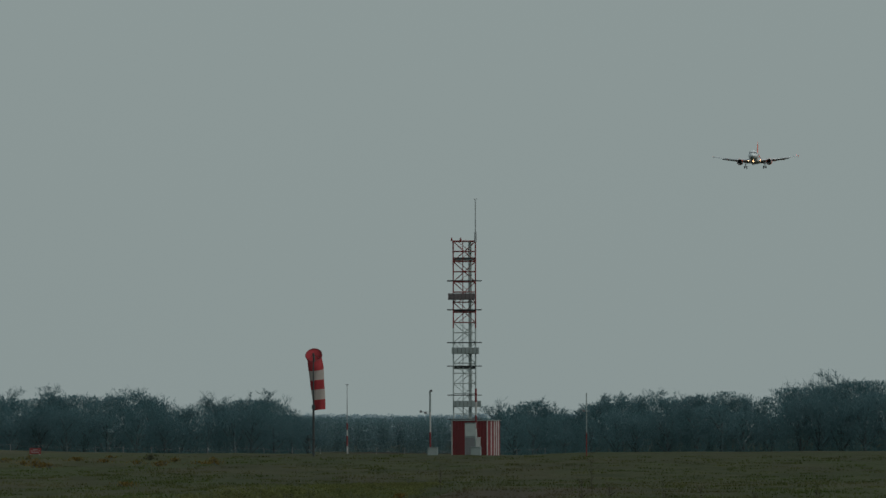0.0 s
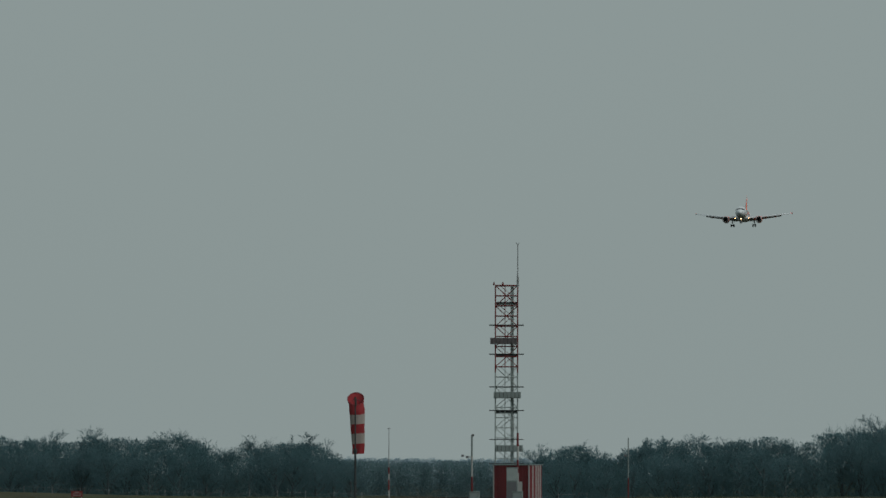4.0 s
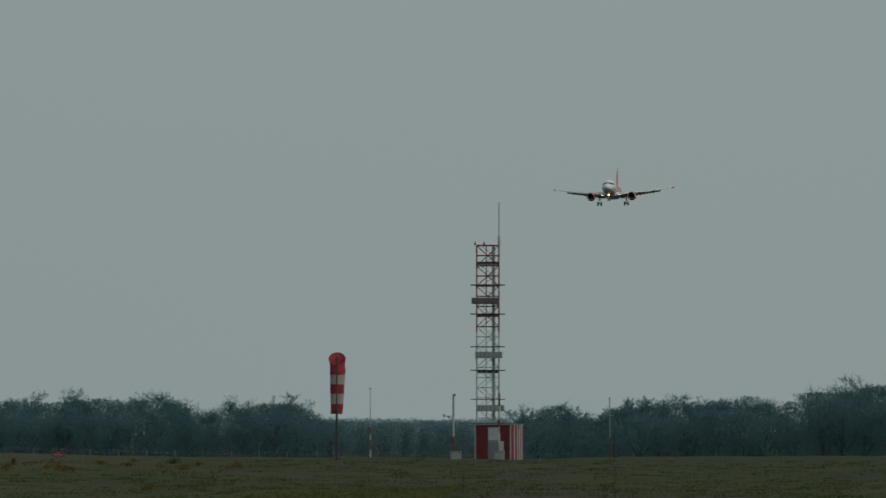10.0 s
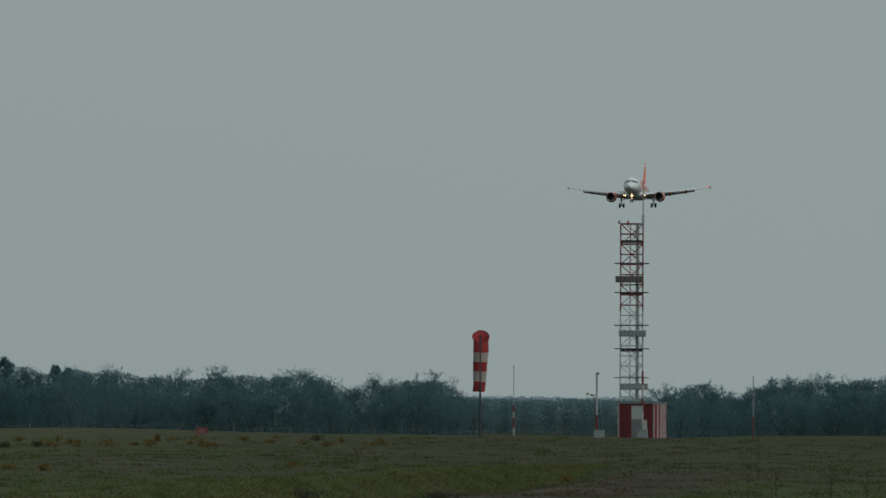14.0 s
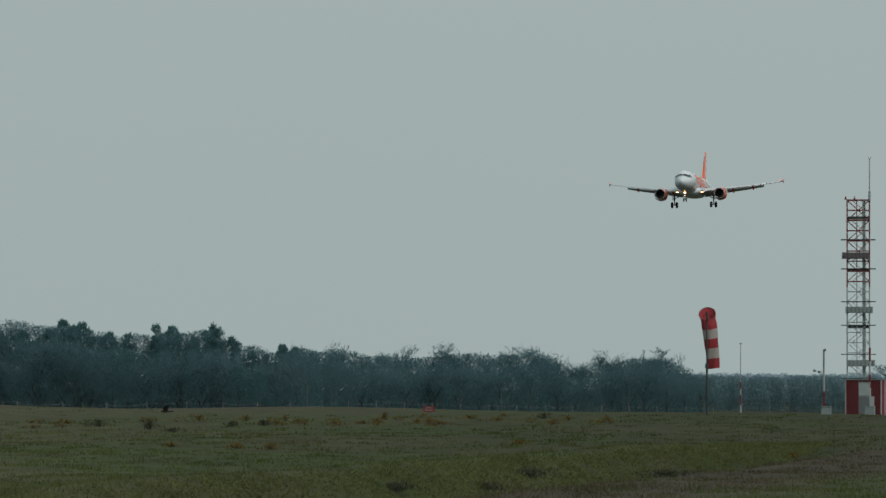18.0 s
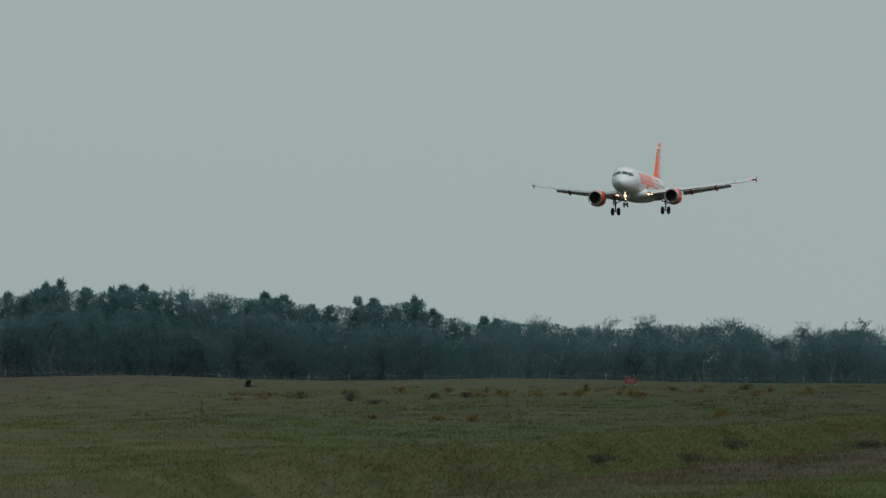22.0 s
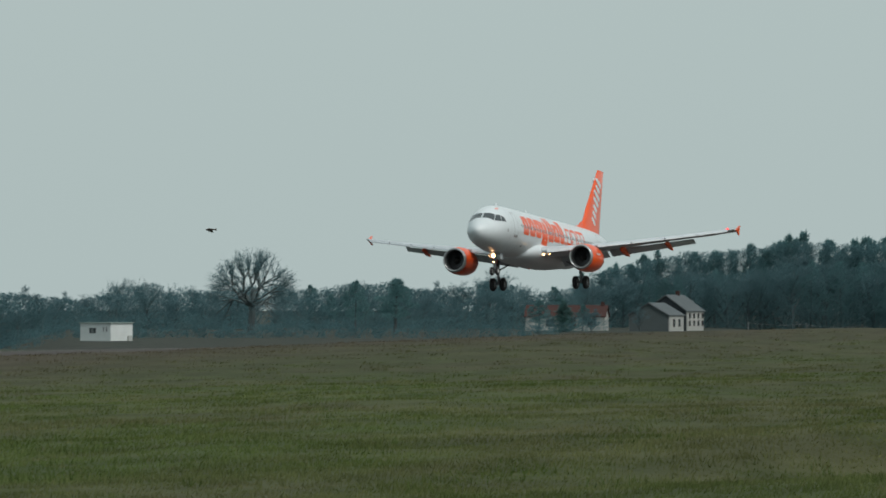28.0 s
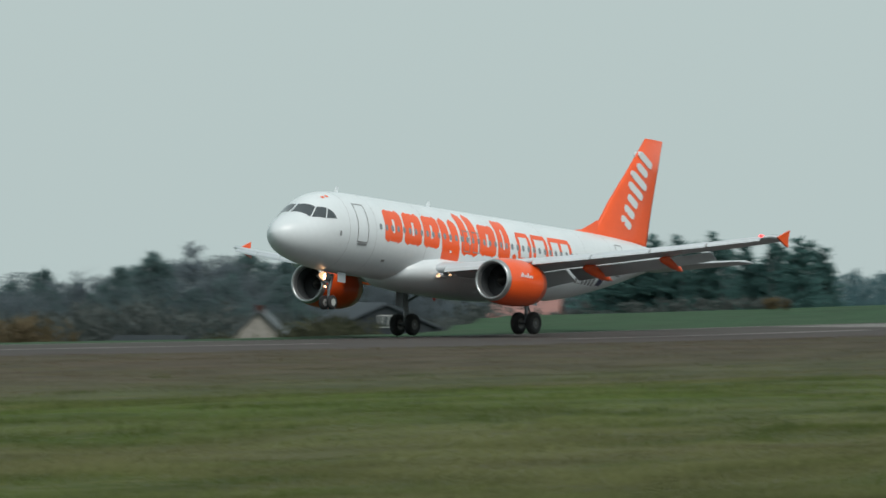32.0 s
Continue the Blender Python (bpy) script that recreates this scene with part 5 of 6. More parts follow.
def oak_tree(seed, wide=3.7, foot=3.4):
    """Unit tree, 10 m high: a clear trunk whose limbs fan out into a domed crown of fine twigs."""
    rnd = random.Random(seed)
    wood, vs, fs = [tube((0, 0, -0.2), (0.05, 0, foot), 0.32, 0.24, 8, False), tube((0.05, 0, foot), (0.2, 0.1, foot + 2.0), 0.22, 0.10, 7, False)], [], []

    def dome(a, tilt, k):
        return Vector((wide * k * math.cos(a) * math.sin(tilt), wide * k * math.sin(a) * math.sin(tilt), foot + (10 - foot) * k * math.cos(tilt) + 0.35))

    for i in range(14):
        a, tilt = i * 2.4 + rnd.uniform(-0.3, 0.3), math.acos(1 - (i + 0.5) / 14 * 1.12)
        start, knee = Vector((0.05, 0, foot + rnd.uniform(-0.9, 1.6) * (1 - tilt / 2.2))), dome(a, tilt * 0.9, rnd.uniform(0.36, 0.5))
        bend = start.lerp(knee, 0.5) + Vector((rnd.gauss(0, 0.25), rnd.gauss(0, 0.25), rnd.uniform(-0.35, 0.1)))
        wood += [tube(start, bend, 0.15, 0.11, 6, False), tube(bend, knee, 0.11, 0.08, 6, False)]
        for j in range(5):
            a2, t2 = a + rnd.gauss(0, 0.33), tilt + rnd.gauss(0, 0.22)
            elbow = dome(a2, t2, rnd.uniform(0.66, 0.78))
            wood.append(tube(knee, elbow, 0.065, 0.035, 5, False))
            for m in range(6):
                a3, t3 = a2 + rnd.gauss(0, 0.16), t2 + rnd.gauss(0, 0.14)
                tip = dome(a3, t3, rnd.uniform(0.84, 1.0))
                base = knee.lerp(elbow, rnd.uniform(0.45, 1.0))
                tri(vs, fs, base, tip, 0.075, rnd)
                for n_ in range(10):
                    b = base.lerp(tip, rnd.uniform(0.25, 0.95))
                    out = (tip - base).normalized() + Vector((rnd.gauss(0, 0.6), rnd.gauss(0, 0.6), rnd.gauss(0.1, 0.5)))
                    tri(vs, fs, b, b + out.normalized() * rnd.uniform(0.35, 0.85), 0.036, rnd)
    return mesh_of("trunk", *join(*wood), BARK), mesh_of("crown", vs, fs, TWIG)


def pine_tree(seed, clumps=22, per=120, wide=2.9, low=2.8):
    """Unit pine, 10 m high: a trunk under dense ragged cushions of needles, closing in to a blunt top."""
    rnd = random.Random(seed)
    lean = Vector((rnd.uniform(-0.3, 0.3), rnd.uniform(-0.3, 0.3), 0))
    wood, vs, fs = [tube((0, 0, -0.2), (lean.x, lean.y, 9.2), 0.20, 0.05, 6, False)], [], []
    for k in range(clumps):
        u = (k + rnd.random() * 0.8) / clumps
        z = low + (9.3 - low) * u
        reach = wide * (1 - u ** 2.2) ** 0.8
        rr, a = reach * rnd.uniform(0.2, 0.85), k * 2.4 + rnd.uniform(-0.5, 0.5)
        c = Vector((rr * math.cos(a), rr * math.sin(a), z)) + lean * u
        if k % 2:
            wood.append(tube(lean * u * 0.9 + Vector((0, 0, z - 0.8)), c, 0.05, 0.02, 4, False))
        cx, cz = rnd.uniform(0.8, 1.3) * (1.2 - 0.75 * u), rnd.uniform(0.6, 0.95) * (1.1 - 0.4 * u)
        for j in range(per):
            d = Vector((rnd.gauss(0, 1), rnd.gauss(0, 1), rnd.gauss(0.2, 1)))
            d.normalize()
            b = c + Vector((d.x * cx, d.y * cx, d.z * cz)) * rnd.uniform(0.35, 1.0)
            e = (d * 0.5 + Vector((rnd.gauss(0, 0.3), rnd.gauss(0, 0.3), 0.9))).normalized() * rnd.uniform(0.22, 0.50)
            tri(vs, fs, b, b + e, rnd.uniform(0.10, 0.20), rnd)
    return mesh_of("trunk", *join(*wood), BARK), mesh_of("crown", vs, fs, NEEDLE)


def fir_tree(seed, leaders=5):
    """A dense dark conifer: several pointed leaders clothed to the ground in upswept feathery fronds."""
    rnd = random.Random(seed)
    vs, fs, wood = [], [], []
    for i in range(leaders):
        a, off = i * 2.4 + rnd.uniform(-0.4, 0.4), 0.0 if i == 0 else rnd.uniform(0.5, 1.2)
        foot = Vector((off * math.cos(a), off * math.sin(a), -0.2))
        top = 10.0 if i == 0 else rnd.uniform(6.6, 9.6)
        wood.append(tube(foot, foot * 1.1 + Vector((0, 0, top * 0.95)), 0.14, 0.03, 5, False))
        for k in range(64):
            u = (k + rnd.random()) / 64
            z, ang = 0.1 + (top - 0.5) * u, rnd.uniform(0, 6.28)
            ln = (2.0 * (1 - u) ** 0.85 + 0.08) * rnd.uniform(0.55, 1.2)
            out = Vector((math.cos(ang), math.sin(ang), 0))
            for j in range(17):
                s = rnd.uniform(0.1, 1.0)
                b = foot + Vector((0, 0, z + 0.2)) + out * ln * s + Vector((rnd.gauss(0, 0.10), rnd.gauss(0, 0.10), 0.32 * ln * s * s + rnd.gauss(0, 0.14)))
                e = (out * 0.8 + Vector((rnd.gauss(0, 0.25), rnd.gauss(0, 0.25), rnd.uniform(0.2, 0.9)))).normalized() * rnd.uniform(0.3, 0.65)
                tri(vs, fs, b, b + e, rnd.uniform(0.09, 0.18), rnd)
    return mesh_of("trunk", *join(*wood), BARK), mesh_of("crown", vs, fs, FIRN)


KINDS = {"bare": [bare_tree(s) for s in (1, 2, 3, 4, 5)], "thick": [bare_tree(s, 0.62, 10, 0.06, 5) for s in (11, 12, 13, 14)],
         "pine": [pine_tree(s) for s in (21, 22, 23, 24, 25, 26, 27, 28)], "slim": [pine_tree(s, 16, 105, 1.5, 2.0) for s in (31, 32, 33)],
         "fir": [fir_tree(s) for s in (41, 42, 43)], "spire": [fir_tree(s, 1) for s in (44, 45)], "oak": [oak_tree(57), oak_tree(58)]}
def repainted(pairs, material):
    """The same trees with another crown colour."""
    out = []
    for trunk, crown in pairs:
        crown = crown.copy()
        crown.materials[0] = material
        out.append((trunk, crown))
    return out


KINDS["thicket"] = repainted(KINDS["thick"], NEARTWIG)
KINDS["bare_oak"] = repainted([oak_tree(s, 3.4, 3.0) for s in (61, 62)], NEARTWIG)
KINDS["dark_pine"] = repainted(KINDS["pine"], NEARPINE)
WORDS = {"thicket": ("bare_tree", "leafless blue-grey tree among the low houses"), "bare_oak": ("oak_tree", "bare spreading tree behind the low houses"),
         "dark_pine": ("pine_tree", "dark pine beside the low houses"), "bare": ("bare_tree", "leafless haze-tinted tree at the wood's edge"), "thick": ("bare_tree", "dense leafless tree with twigs down to the ground"),
         "pine": ("pine_tree", "pine with a haze-tinted, layered ragged crown"), "slim": ("pine_tree", "narrow dark pine in the wood"),
         "fir": ("conifer", "broad dark conifer with upswept fronds"), "spire": ("conifer", "dark pointed conifer rising above bare woods"), "oak": ("oak_tree", "large bare spreading tree above the hedges")}
trnd = random.Random(5)


def tree(kind, q, h, group, wide=1.0):
    name, words = WORDS[kind]
    trunk, crown = trnd.choice(KINDS[kind])
    s = h / 10.0
    m = Matrix.LocRotScale((q.x, q.y, q.z - 0.1), Euler((0, 0, trnd.uniform(0, 6.28))), (s * wide, s * wide, s))
    t = thing(name, m, words, "tree", group)
    part("trunk", trunk, t)
    part("crown", crown, t)


def grove(skyline, d, spacing, kinds, group, rows_=2, gap=16.0, wide=1.0, front=None, lift=9):
    """Trees along a bearing range, as high as the skyline (bearing in milliradians, rise in 1/10800 rad) asks."""
    for r_ in range(rows_):
        dist = d + gap * (rows_ - 1 - r_)
        a, end = skyline[0][0] / 1000, skyline[-1][0] / 1000
        while a < end:
            k = next(i for i in range(len(skyline) - 1) if skyline[i + 1][0] / 1000 >= a - 1e-9)
            (a0, e0), (a1, e1) = skyline[k], skyline[k + 1]
            e = e0 + (e1 - e0) * (a * 1000 - a0) / (a1 - a0) + lift
            q = at(a, dist + trnd.uniform(-5, 5))
            h = (EYE_Z + e * dist / 10800 - q.z) * trnd.uniform(0.90, 1.10) * (1.0 if r_ == 0 else trnd.uniform(0.68, 0.9))
            tree(trnd.choice(kinds if r_ == 0 or not front else front), q, max(h, 2.0), group, wide)
            a += spacing / dist * trnd.uniform(0.7, 1.3)


def scrub(name, spans, label, material, seed, size=0.5, per=26, tops=False):
    """Undergrowth along a line: (bearing from, to, distance, height or level of its top) in spans, as one mesh of leafy, twiggy tufts."""
    rnd = random.Random(seed)
    vs, fs = [], []
    for a0, a1, d, top in spans:
        h = top - at((a0 + a1) / 2, d).z if tops else top
        n = max(int(abs(a1 - a0) * d / (0.6 if tops else 1.1)), 3)
        for k in range(n):
            q = at(a0 + (a1 - a0) * (k + rnd.random()) / n, d + rnd.uniform(-6, 6))
            swell = 0.85 + 0.5 * noise.noise((q.x * 0.06, q.y * 0.06, seed)) + 0.3 * noise.noise((q.x * 0.3, q.y * 0.3, seed))
            hh, rr = (h * rnd.uniform(0.55, 1.1) if not tops else h * rnd.uniform(0.8, 1.0)) * swell, min(h, 4.0) * rnd.uniform(0.3, 0.6)
            for j in range(int(per * max(1.0, h / 2.2)) if tops else per):
                u = rnd.random() ** 0.8
                b = q + Vector((rnd.gauss(0, rr * 0.55), rnd.gauss(0, rr * 0.4), hh * u * 0.9))
                e = Vector((rnd.gauss(0, 0.5), rnd.gauss(0, 0.5), rnd.uniform(0.2, 1.2))).normalized() * size * rnd.uniform(0.6, 1.6) * (h / 3) ** 0.5
                tri(vs, fs, b, b + e, size * rnd.uniform(0.3, 0.7), rnd)
    me = mesh_of(name, vs, fs, material)
    tagged(new(name, me), label, "scrub", kind="stuff")


def fill(skyline, d, material, drop=12, size=0.26, cover=1.5, deep=4.0, ripple=1.1):
    """The wood's dense inside: fine twigs and needles up to just below the skyline, as one mesh."""
    rnd = random.Random(int(d) + len(skyline))
    vs, fs = [], []
    for (a0, e0), (a1, e1) in zip(skyline, skyline[1:]):
        n = max(int((a1 - a0) / 1000 * d / 0.8), 2)
        for k in range(n):
            u = (k + rnd.random()) / n
            q = at((a0 + (a1 - a0) * u) / 1000, d + rnd.uniform(-deep, deep))
            top = max(EYE_Z + (e0 + (e1 - e0) * u - drop) * d / 10800 + ripple * noise.noise((q.x * 0.25, q.y * 0.25, 3.0)) - q.z, 1.0)
            for j in range(int(cover * 0.8 * top / (0.19 * size * size))):
                b = q + Vector((rnd.gauss(0, 0.7), rnd.gauss(0, 0.7), top * rnd.random()))
                e = Vector((rnd.gauss(0, 0.4), rnd.gauss(0, 0.4), rnd.uniform(0.3, 1.2))).normalized() * size * rnd.uniform(0.6, 1.3)
                tri(vs, fs, b, b + e, size * rnd.uniform(0.3, 0.5), rnd)
    tagged(new("wood_interior", mesh_of("wood_interior", vs, fs, material)), "dense haze-coloured mass of twigs inside the wood", "undergrowth", kind="stuff")


SKYLINE_A = [(-80, 80), (-71, 76), (-55, 62), (-51, 30), (-46, 54), (-36, 45), (-26, 45), (-23, 28), (-20, 4), (-18, 30), (-11, 34), (-9, 6)]
SKYLINE_B = [(22, 6), (26, 30), (31, 45), (43, 25), (49, 54), (57, 48), (66, 50), (73, 45), (80, 53), (88, 58)]
SKYLINE_C = [(86, 64), (92, 58), (98, 70), (101, 84), (104, 97), (110, 88), (118, 89), (124, 100), (131, 106), (136, 114)]
SKYLINE_D = [(137, 104), (143, 110), (149, 122), (153, 113), (163, 121), (168, 108), (173, 104), (180, 98), (186, 86), (192, 70), (197, 48)]
SKYLINE_E = [(196, 44), (200, 28), (205, 24), (210, 50), (216, 30), (222, 26), (228, 40), (233, 42), (239, 30), (247, 34)]
SKYLINE_F = [(250, 30), (258, 26), (264, 26), (267, 40), (272, 34), (277, 14), (284, 10), (290, 22), (296, 14), (305, 14), (309, 24), (314, 20)]
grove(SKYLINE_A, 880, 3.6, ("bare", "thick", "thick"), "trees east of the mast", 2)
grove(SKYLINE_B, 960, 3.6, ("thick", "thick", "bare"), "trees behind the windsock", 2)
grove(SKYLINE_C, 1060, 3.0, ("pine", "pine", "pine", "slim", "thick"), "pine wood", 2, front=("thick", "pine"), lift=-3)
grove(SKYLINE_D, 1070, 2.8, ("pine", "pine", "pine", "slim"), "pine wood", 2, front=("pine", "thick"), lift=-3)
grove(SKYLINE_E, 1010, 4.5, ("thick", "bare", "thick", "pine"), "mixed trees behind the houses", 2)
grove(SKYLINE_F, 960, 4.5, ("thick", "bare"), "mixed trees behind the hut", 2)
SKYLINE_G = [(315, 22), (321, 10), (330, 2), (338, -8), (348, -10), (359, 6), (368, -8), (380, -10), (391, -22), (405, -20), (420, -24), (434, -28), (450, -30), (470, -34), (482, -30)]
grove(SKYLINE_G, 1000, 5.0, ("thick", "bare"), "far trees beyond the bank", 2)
tree("oak", at(0.2505, 800), EYE_Z + 98 * 800 / 10800 - at(0.2505, 800).z, "mixed trees behind the hut", 1.5)
tree("pine", at(0.2270, 820), EYE_Z + 42 * 820 / 10800 + 1, "mixed trees behind the houses", 1.5)
tree("pine", at(0.2335, 840), EYE_Z + 38 * 840 / 10800 + 1, "mixed trees behind the houses")
tree("fir", at(0.1993, 903), 4.9, "mixed trees behind the houses", 1.9)
tree("pine", at(0.2034, 905), 5.0, "mixed trees behind the houses", 1.5)
tree("pine", at(0.1962, 905), 4.4, "mixed trees behind the houses", 1.2)
tree("thick", at(0.1948, 900), 3.7, "mixed trees behind the houses", 1.2)
tree("bare", at(0.1868, 920), 4.2, "mixed trees behind the houses", 1.2)
tree("spire", at(0.3207, 1025), EYE_Z + 43 * 1025 / 10800 - at(0.3207, 1025).z, "far trees beyond the bank", 1.35)
tree("spire", at(0.3172, 1020), EYE_Z + 25 * 1020 / 10800 - at(0.3172, 1020).z, "far trees beyond the bank", 1.3)
for a, e, w in ((455, 63, 1.0), (450, 50, 0.9), (446, 48, 0.9), (440, 53, 0.95), (435, 40, 0.95), (430, 46, 0.85), (426, 44, 0.95), (422, 28, 0.9)):
    q = at(a / 1000, 455 + trnd.uniform(-6, 6))
    tree("fir", q, EYE_Z + e * 455 / 10800 - q.z, "dark conifers behind the bank", w * 1.75)
SKYLINE_H = [(440, -30), (458, -30), (466, -36), (472, -30), (478, -20), (483, 6), (487, -14), (491, 4), (496, 16), (502, 2), (508, -8), (513, 2)]
grove(SKYLINE_H, 475, 2.6, ("thicket", "thicket", "bare_oak"), "trees round the low houses", 2, 9.0, 1.15)
SKYLINE_I = [(510, 2), (516, 4), (522, 12), (527, 6), (531, 0), (537, -4), (542, -34), (547, -30), (551, -20), (557, -40), (570, -42), (590, -42)]
grove(SKYLINE_I, 465, 2.4, ("dark_pine", "thicket", "dark_pine"), "trees round the low houses", 2, 9.0, 1.3)
SKYLINE_V = [(-24, 6), (-16, 2), (-6, 0), (4, 2), (14, 1), (24, 6), (30, 10)]
SKYLINE_W = [(-24, 7), (-12, 8), (4, 5), (20, 7), (30, 6)]
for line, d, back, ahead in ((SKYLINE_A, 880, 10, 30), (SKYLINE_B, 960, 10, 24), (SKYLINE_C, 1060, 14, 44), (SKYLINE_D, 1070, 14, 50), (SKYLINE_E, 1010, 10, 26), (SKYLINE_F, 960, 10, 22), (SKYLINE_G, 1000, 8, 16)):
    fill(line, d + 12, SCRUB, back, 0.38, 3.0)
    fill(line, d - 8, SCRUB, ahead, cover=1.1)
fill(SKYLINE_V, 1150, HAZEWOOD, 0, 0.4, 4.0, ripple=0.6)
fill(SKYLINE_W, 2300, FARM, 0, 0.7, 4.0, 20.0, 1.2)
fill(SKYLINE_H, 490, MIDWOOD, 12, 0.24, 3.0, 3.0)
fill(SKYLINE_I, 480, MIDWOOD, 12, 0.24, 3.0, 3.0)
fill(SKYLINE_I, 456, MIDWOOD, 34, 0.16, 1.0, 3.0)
scrub("hedge", [(0.195, 0.315, 900, 3.4), (0.31, 0.49, 930, 4.2), (0.2, 0.345, 735, 2.0), (0.1925, 0.197, 935, 2.6)], "dense dark twiggy hedge beyond the runway", SCRUB, 4, 0.24, 170)
scrub("hedge", [(0.428, 0.472, 425, 0.95), (0.462, 0.484, 418, 0.0), (0.464, 0.482, 410, -0.15)], "low brown winter hedge behind the green bank", HEDGEM, 5, 0.45, 44, True)
scrub("hedge", [(0.468, 0.57, 445, 0.2), (0.475, 0.492, 405, -0.6), (0.52, 0.532, 395, -1.4), (0.484, 0.512, 400, -1.2), (0.53, 0.57, 440, 0.8)], "tangled hedge and bushes round the low houses", HEDGEM, 7, 0.5, 44, True)
scrub("hedge", [(0.5490, 0.5615, 392, 0.75), (0.428, 0.432, 415, 1.0), (0.3745, 0.3772, 470, 1.5)], "ochre-leaved winter bushes by the low houses", OCHREM, 9, 0.5, 80, True)
scrub("hedge", [(0.486, 0.575, 560, 1.0), (0.488, 0.575, 590, 1.4)], "bare hedge on the rising land behind the houses", TWIG, 14, 0.6, 40, True)
scrub("bush", [(0.4985, 0.5095, 400, 0.55), (0.5, 0.508, 396, 0.2), (0.5185, 0.5225, 392, -0.3)], "dark evergreen bushes beside the low houses", BUSHM, 13, 0.45, 130, True)
# ---- gorse, shrubs and grass on the field ----
def bush(q, w, h, material, label, seed, name="shrub", n=150):
    rnd = random.Random(seed)
    vs, fs = [], []
    for j in range(n):
        a, u = rnd.uniform(0, 6.28), rnd.random()
        r_ = w * abs(rnd.gauss(0, 0.34)) * (1 - 0.4 * u)
        b = Vector((r_ * math.cos(a), r_ * math.sin(a), h * u * 0.8))
        e = Vector((rnd.gauss(0, 0.5), rnd.gauss(0, 0.5), rnd.uniform(0.3, 1.2))).normalized() * rnd.uniform(0.15, 0.4) * h ** 0.5
        tri(vs, fs, b, b + e, rnd.uniform(0.03, 0.075), rnd)
    t = thing(name, pose(q.x, q.y, q.z - 0.03), label, "bush", "shrubs on the field")
    part("stems", (*join(*[tube((0, 0, 0), (rnd.uniform(-w, w) * 0.3, rnd.uniform(-w, w) * 0.3, h * 0.6), 0.02, 0.01, 4, False) for _ in range(5)]), BARK), t)
    part("leaves", mesh_of("leaves", vs, fs, material), t)


# bearing, fall in 1/10800, width, height
DARK = ((0.1209, 85, 2.6, 0.9), (0.1126, 91, 2.0, 1.3), (0.1086, 96, 2.2, 0.6), (0.0991, 86, 1.3, 0.7), (0.0939, 84, 1.2, 0.7), (0.0480, 71, 1.0, 0.8))
GORSE_AT = ((0.1044, 76, 1.6, 0.9), (0.0967, 75, 1.6, 0.9), (0.1090, 122, 1.0, 0.5), (0.0985, 124, 1.3, 0.5), (0.0927, 126, 1.4, 0.6), (0.0883, 80, 2.6, 0.7), (0.0817, 84, 2.2, 0.5), (0.0741, 74, 0.7, 1.1), (0.0686, 80, 2.2, 0.7), (0.0653, 82, 1.8, 0.6), (0.0600, 72, 1.8, 0.6), (0.0464, 82, 1.6, 0.8), (0.0440, 74, 1.2, 0.6), (0.0383, 79, 1.8, 0.6), (0.0521, 118, 1.8, 0.5), (0.0070, 144, 1.0, 0.6), (0.1260, 81, 1.6, 0.6), (0.1315, 89, 2.0, 0.5), (0.0778, 81, 1.6, 0.5), (0.0556, 75, 1.8, 0.5))
BRAMBLE = ((0.0505, 178, 1.6, 0.6), (0.0278, 175, 1.4, 0.45), (0.0575, 203, 1.2, 0.45), (0.0723, 205, 1.2, 0.4))
for k, (a, drop, w, h) in enumerate(DARK):
    bush(spot(a, drop), w * 0.9, h * 0.55, BUSHM, "dark dead-looking shrub in the grass", 100 + k, n=220)
for k, (a, drop, w, h) in enumerate(GORSE_AT):
    bush(spot(a, drop), w * 0.75, h * 0.5, GORSE, "low gorse bush with yellow-orange flowers", 200 + k, "gorse_bush", 120)
grnd = random.Random(17)
for k in range(34):
    bush(spot(grnd.uniform(0.035, 0.135), grnd.gauss(79, 4.5)), grnd.uniform(0.5, 1.7), grnd.uniform(0.2, 0.45), GORSE, "small scattered tuft of flowering gorse", 400 + k, "gorse_bush", 60)


def bank_growth(seed):
    """Tangled grass and bramble on the far bank of the ditch."""
    rnd = random.Random(seed)
    vs, fs = [], []
    for k in range(11000):
        y = rnd.uniform(126, 284)
        if rnd.random() > step(122, 165, y):
            continue
        d = rnd.uniform(-3.4, 0.3)
        x = -15 + 0.108 * (y - 149) + d * 1.006
        clump = 0.62 + 0.4 * noise.noise((x * 0.9, y * 0.3, 2.0)) + 0.2 * noise.noise((x * 0.3, y * 0.08, 4.0))
        if clump < 0.30 + 0.3 * rnd.random():
            continue
        for j in range(5):
            b = Vector((x + rnd.gauss(0, 0.25), y + rnd.gauss(0, 0.3), 0))
            b.z = ground_z(b.x, b.y) - 0.02 + rnd.uniform(0, 0.12) * clump
            tri(vs, fs, b, b + Vector((rnd.gauss(0, 0.10), rnd.gauss(0, 0.10), rnd.uniform(0.06, 0.24) * clump)), rnd.uniform(0.018, 0.045), rnd)
    tagged(new("bank_growth", mesh_of("bank_growth", vs, fs, BANKM)), "tangled dark green growth on the ditch bank", "undergrowth", kind="stuff")


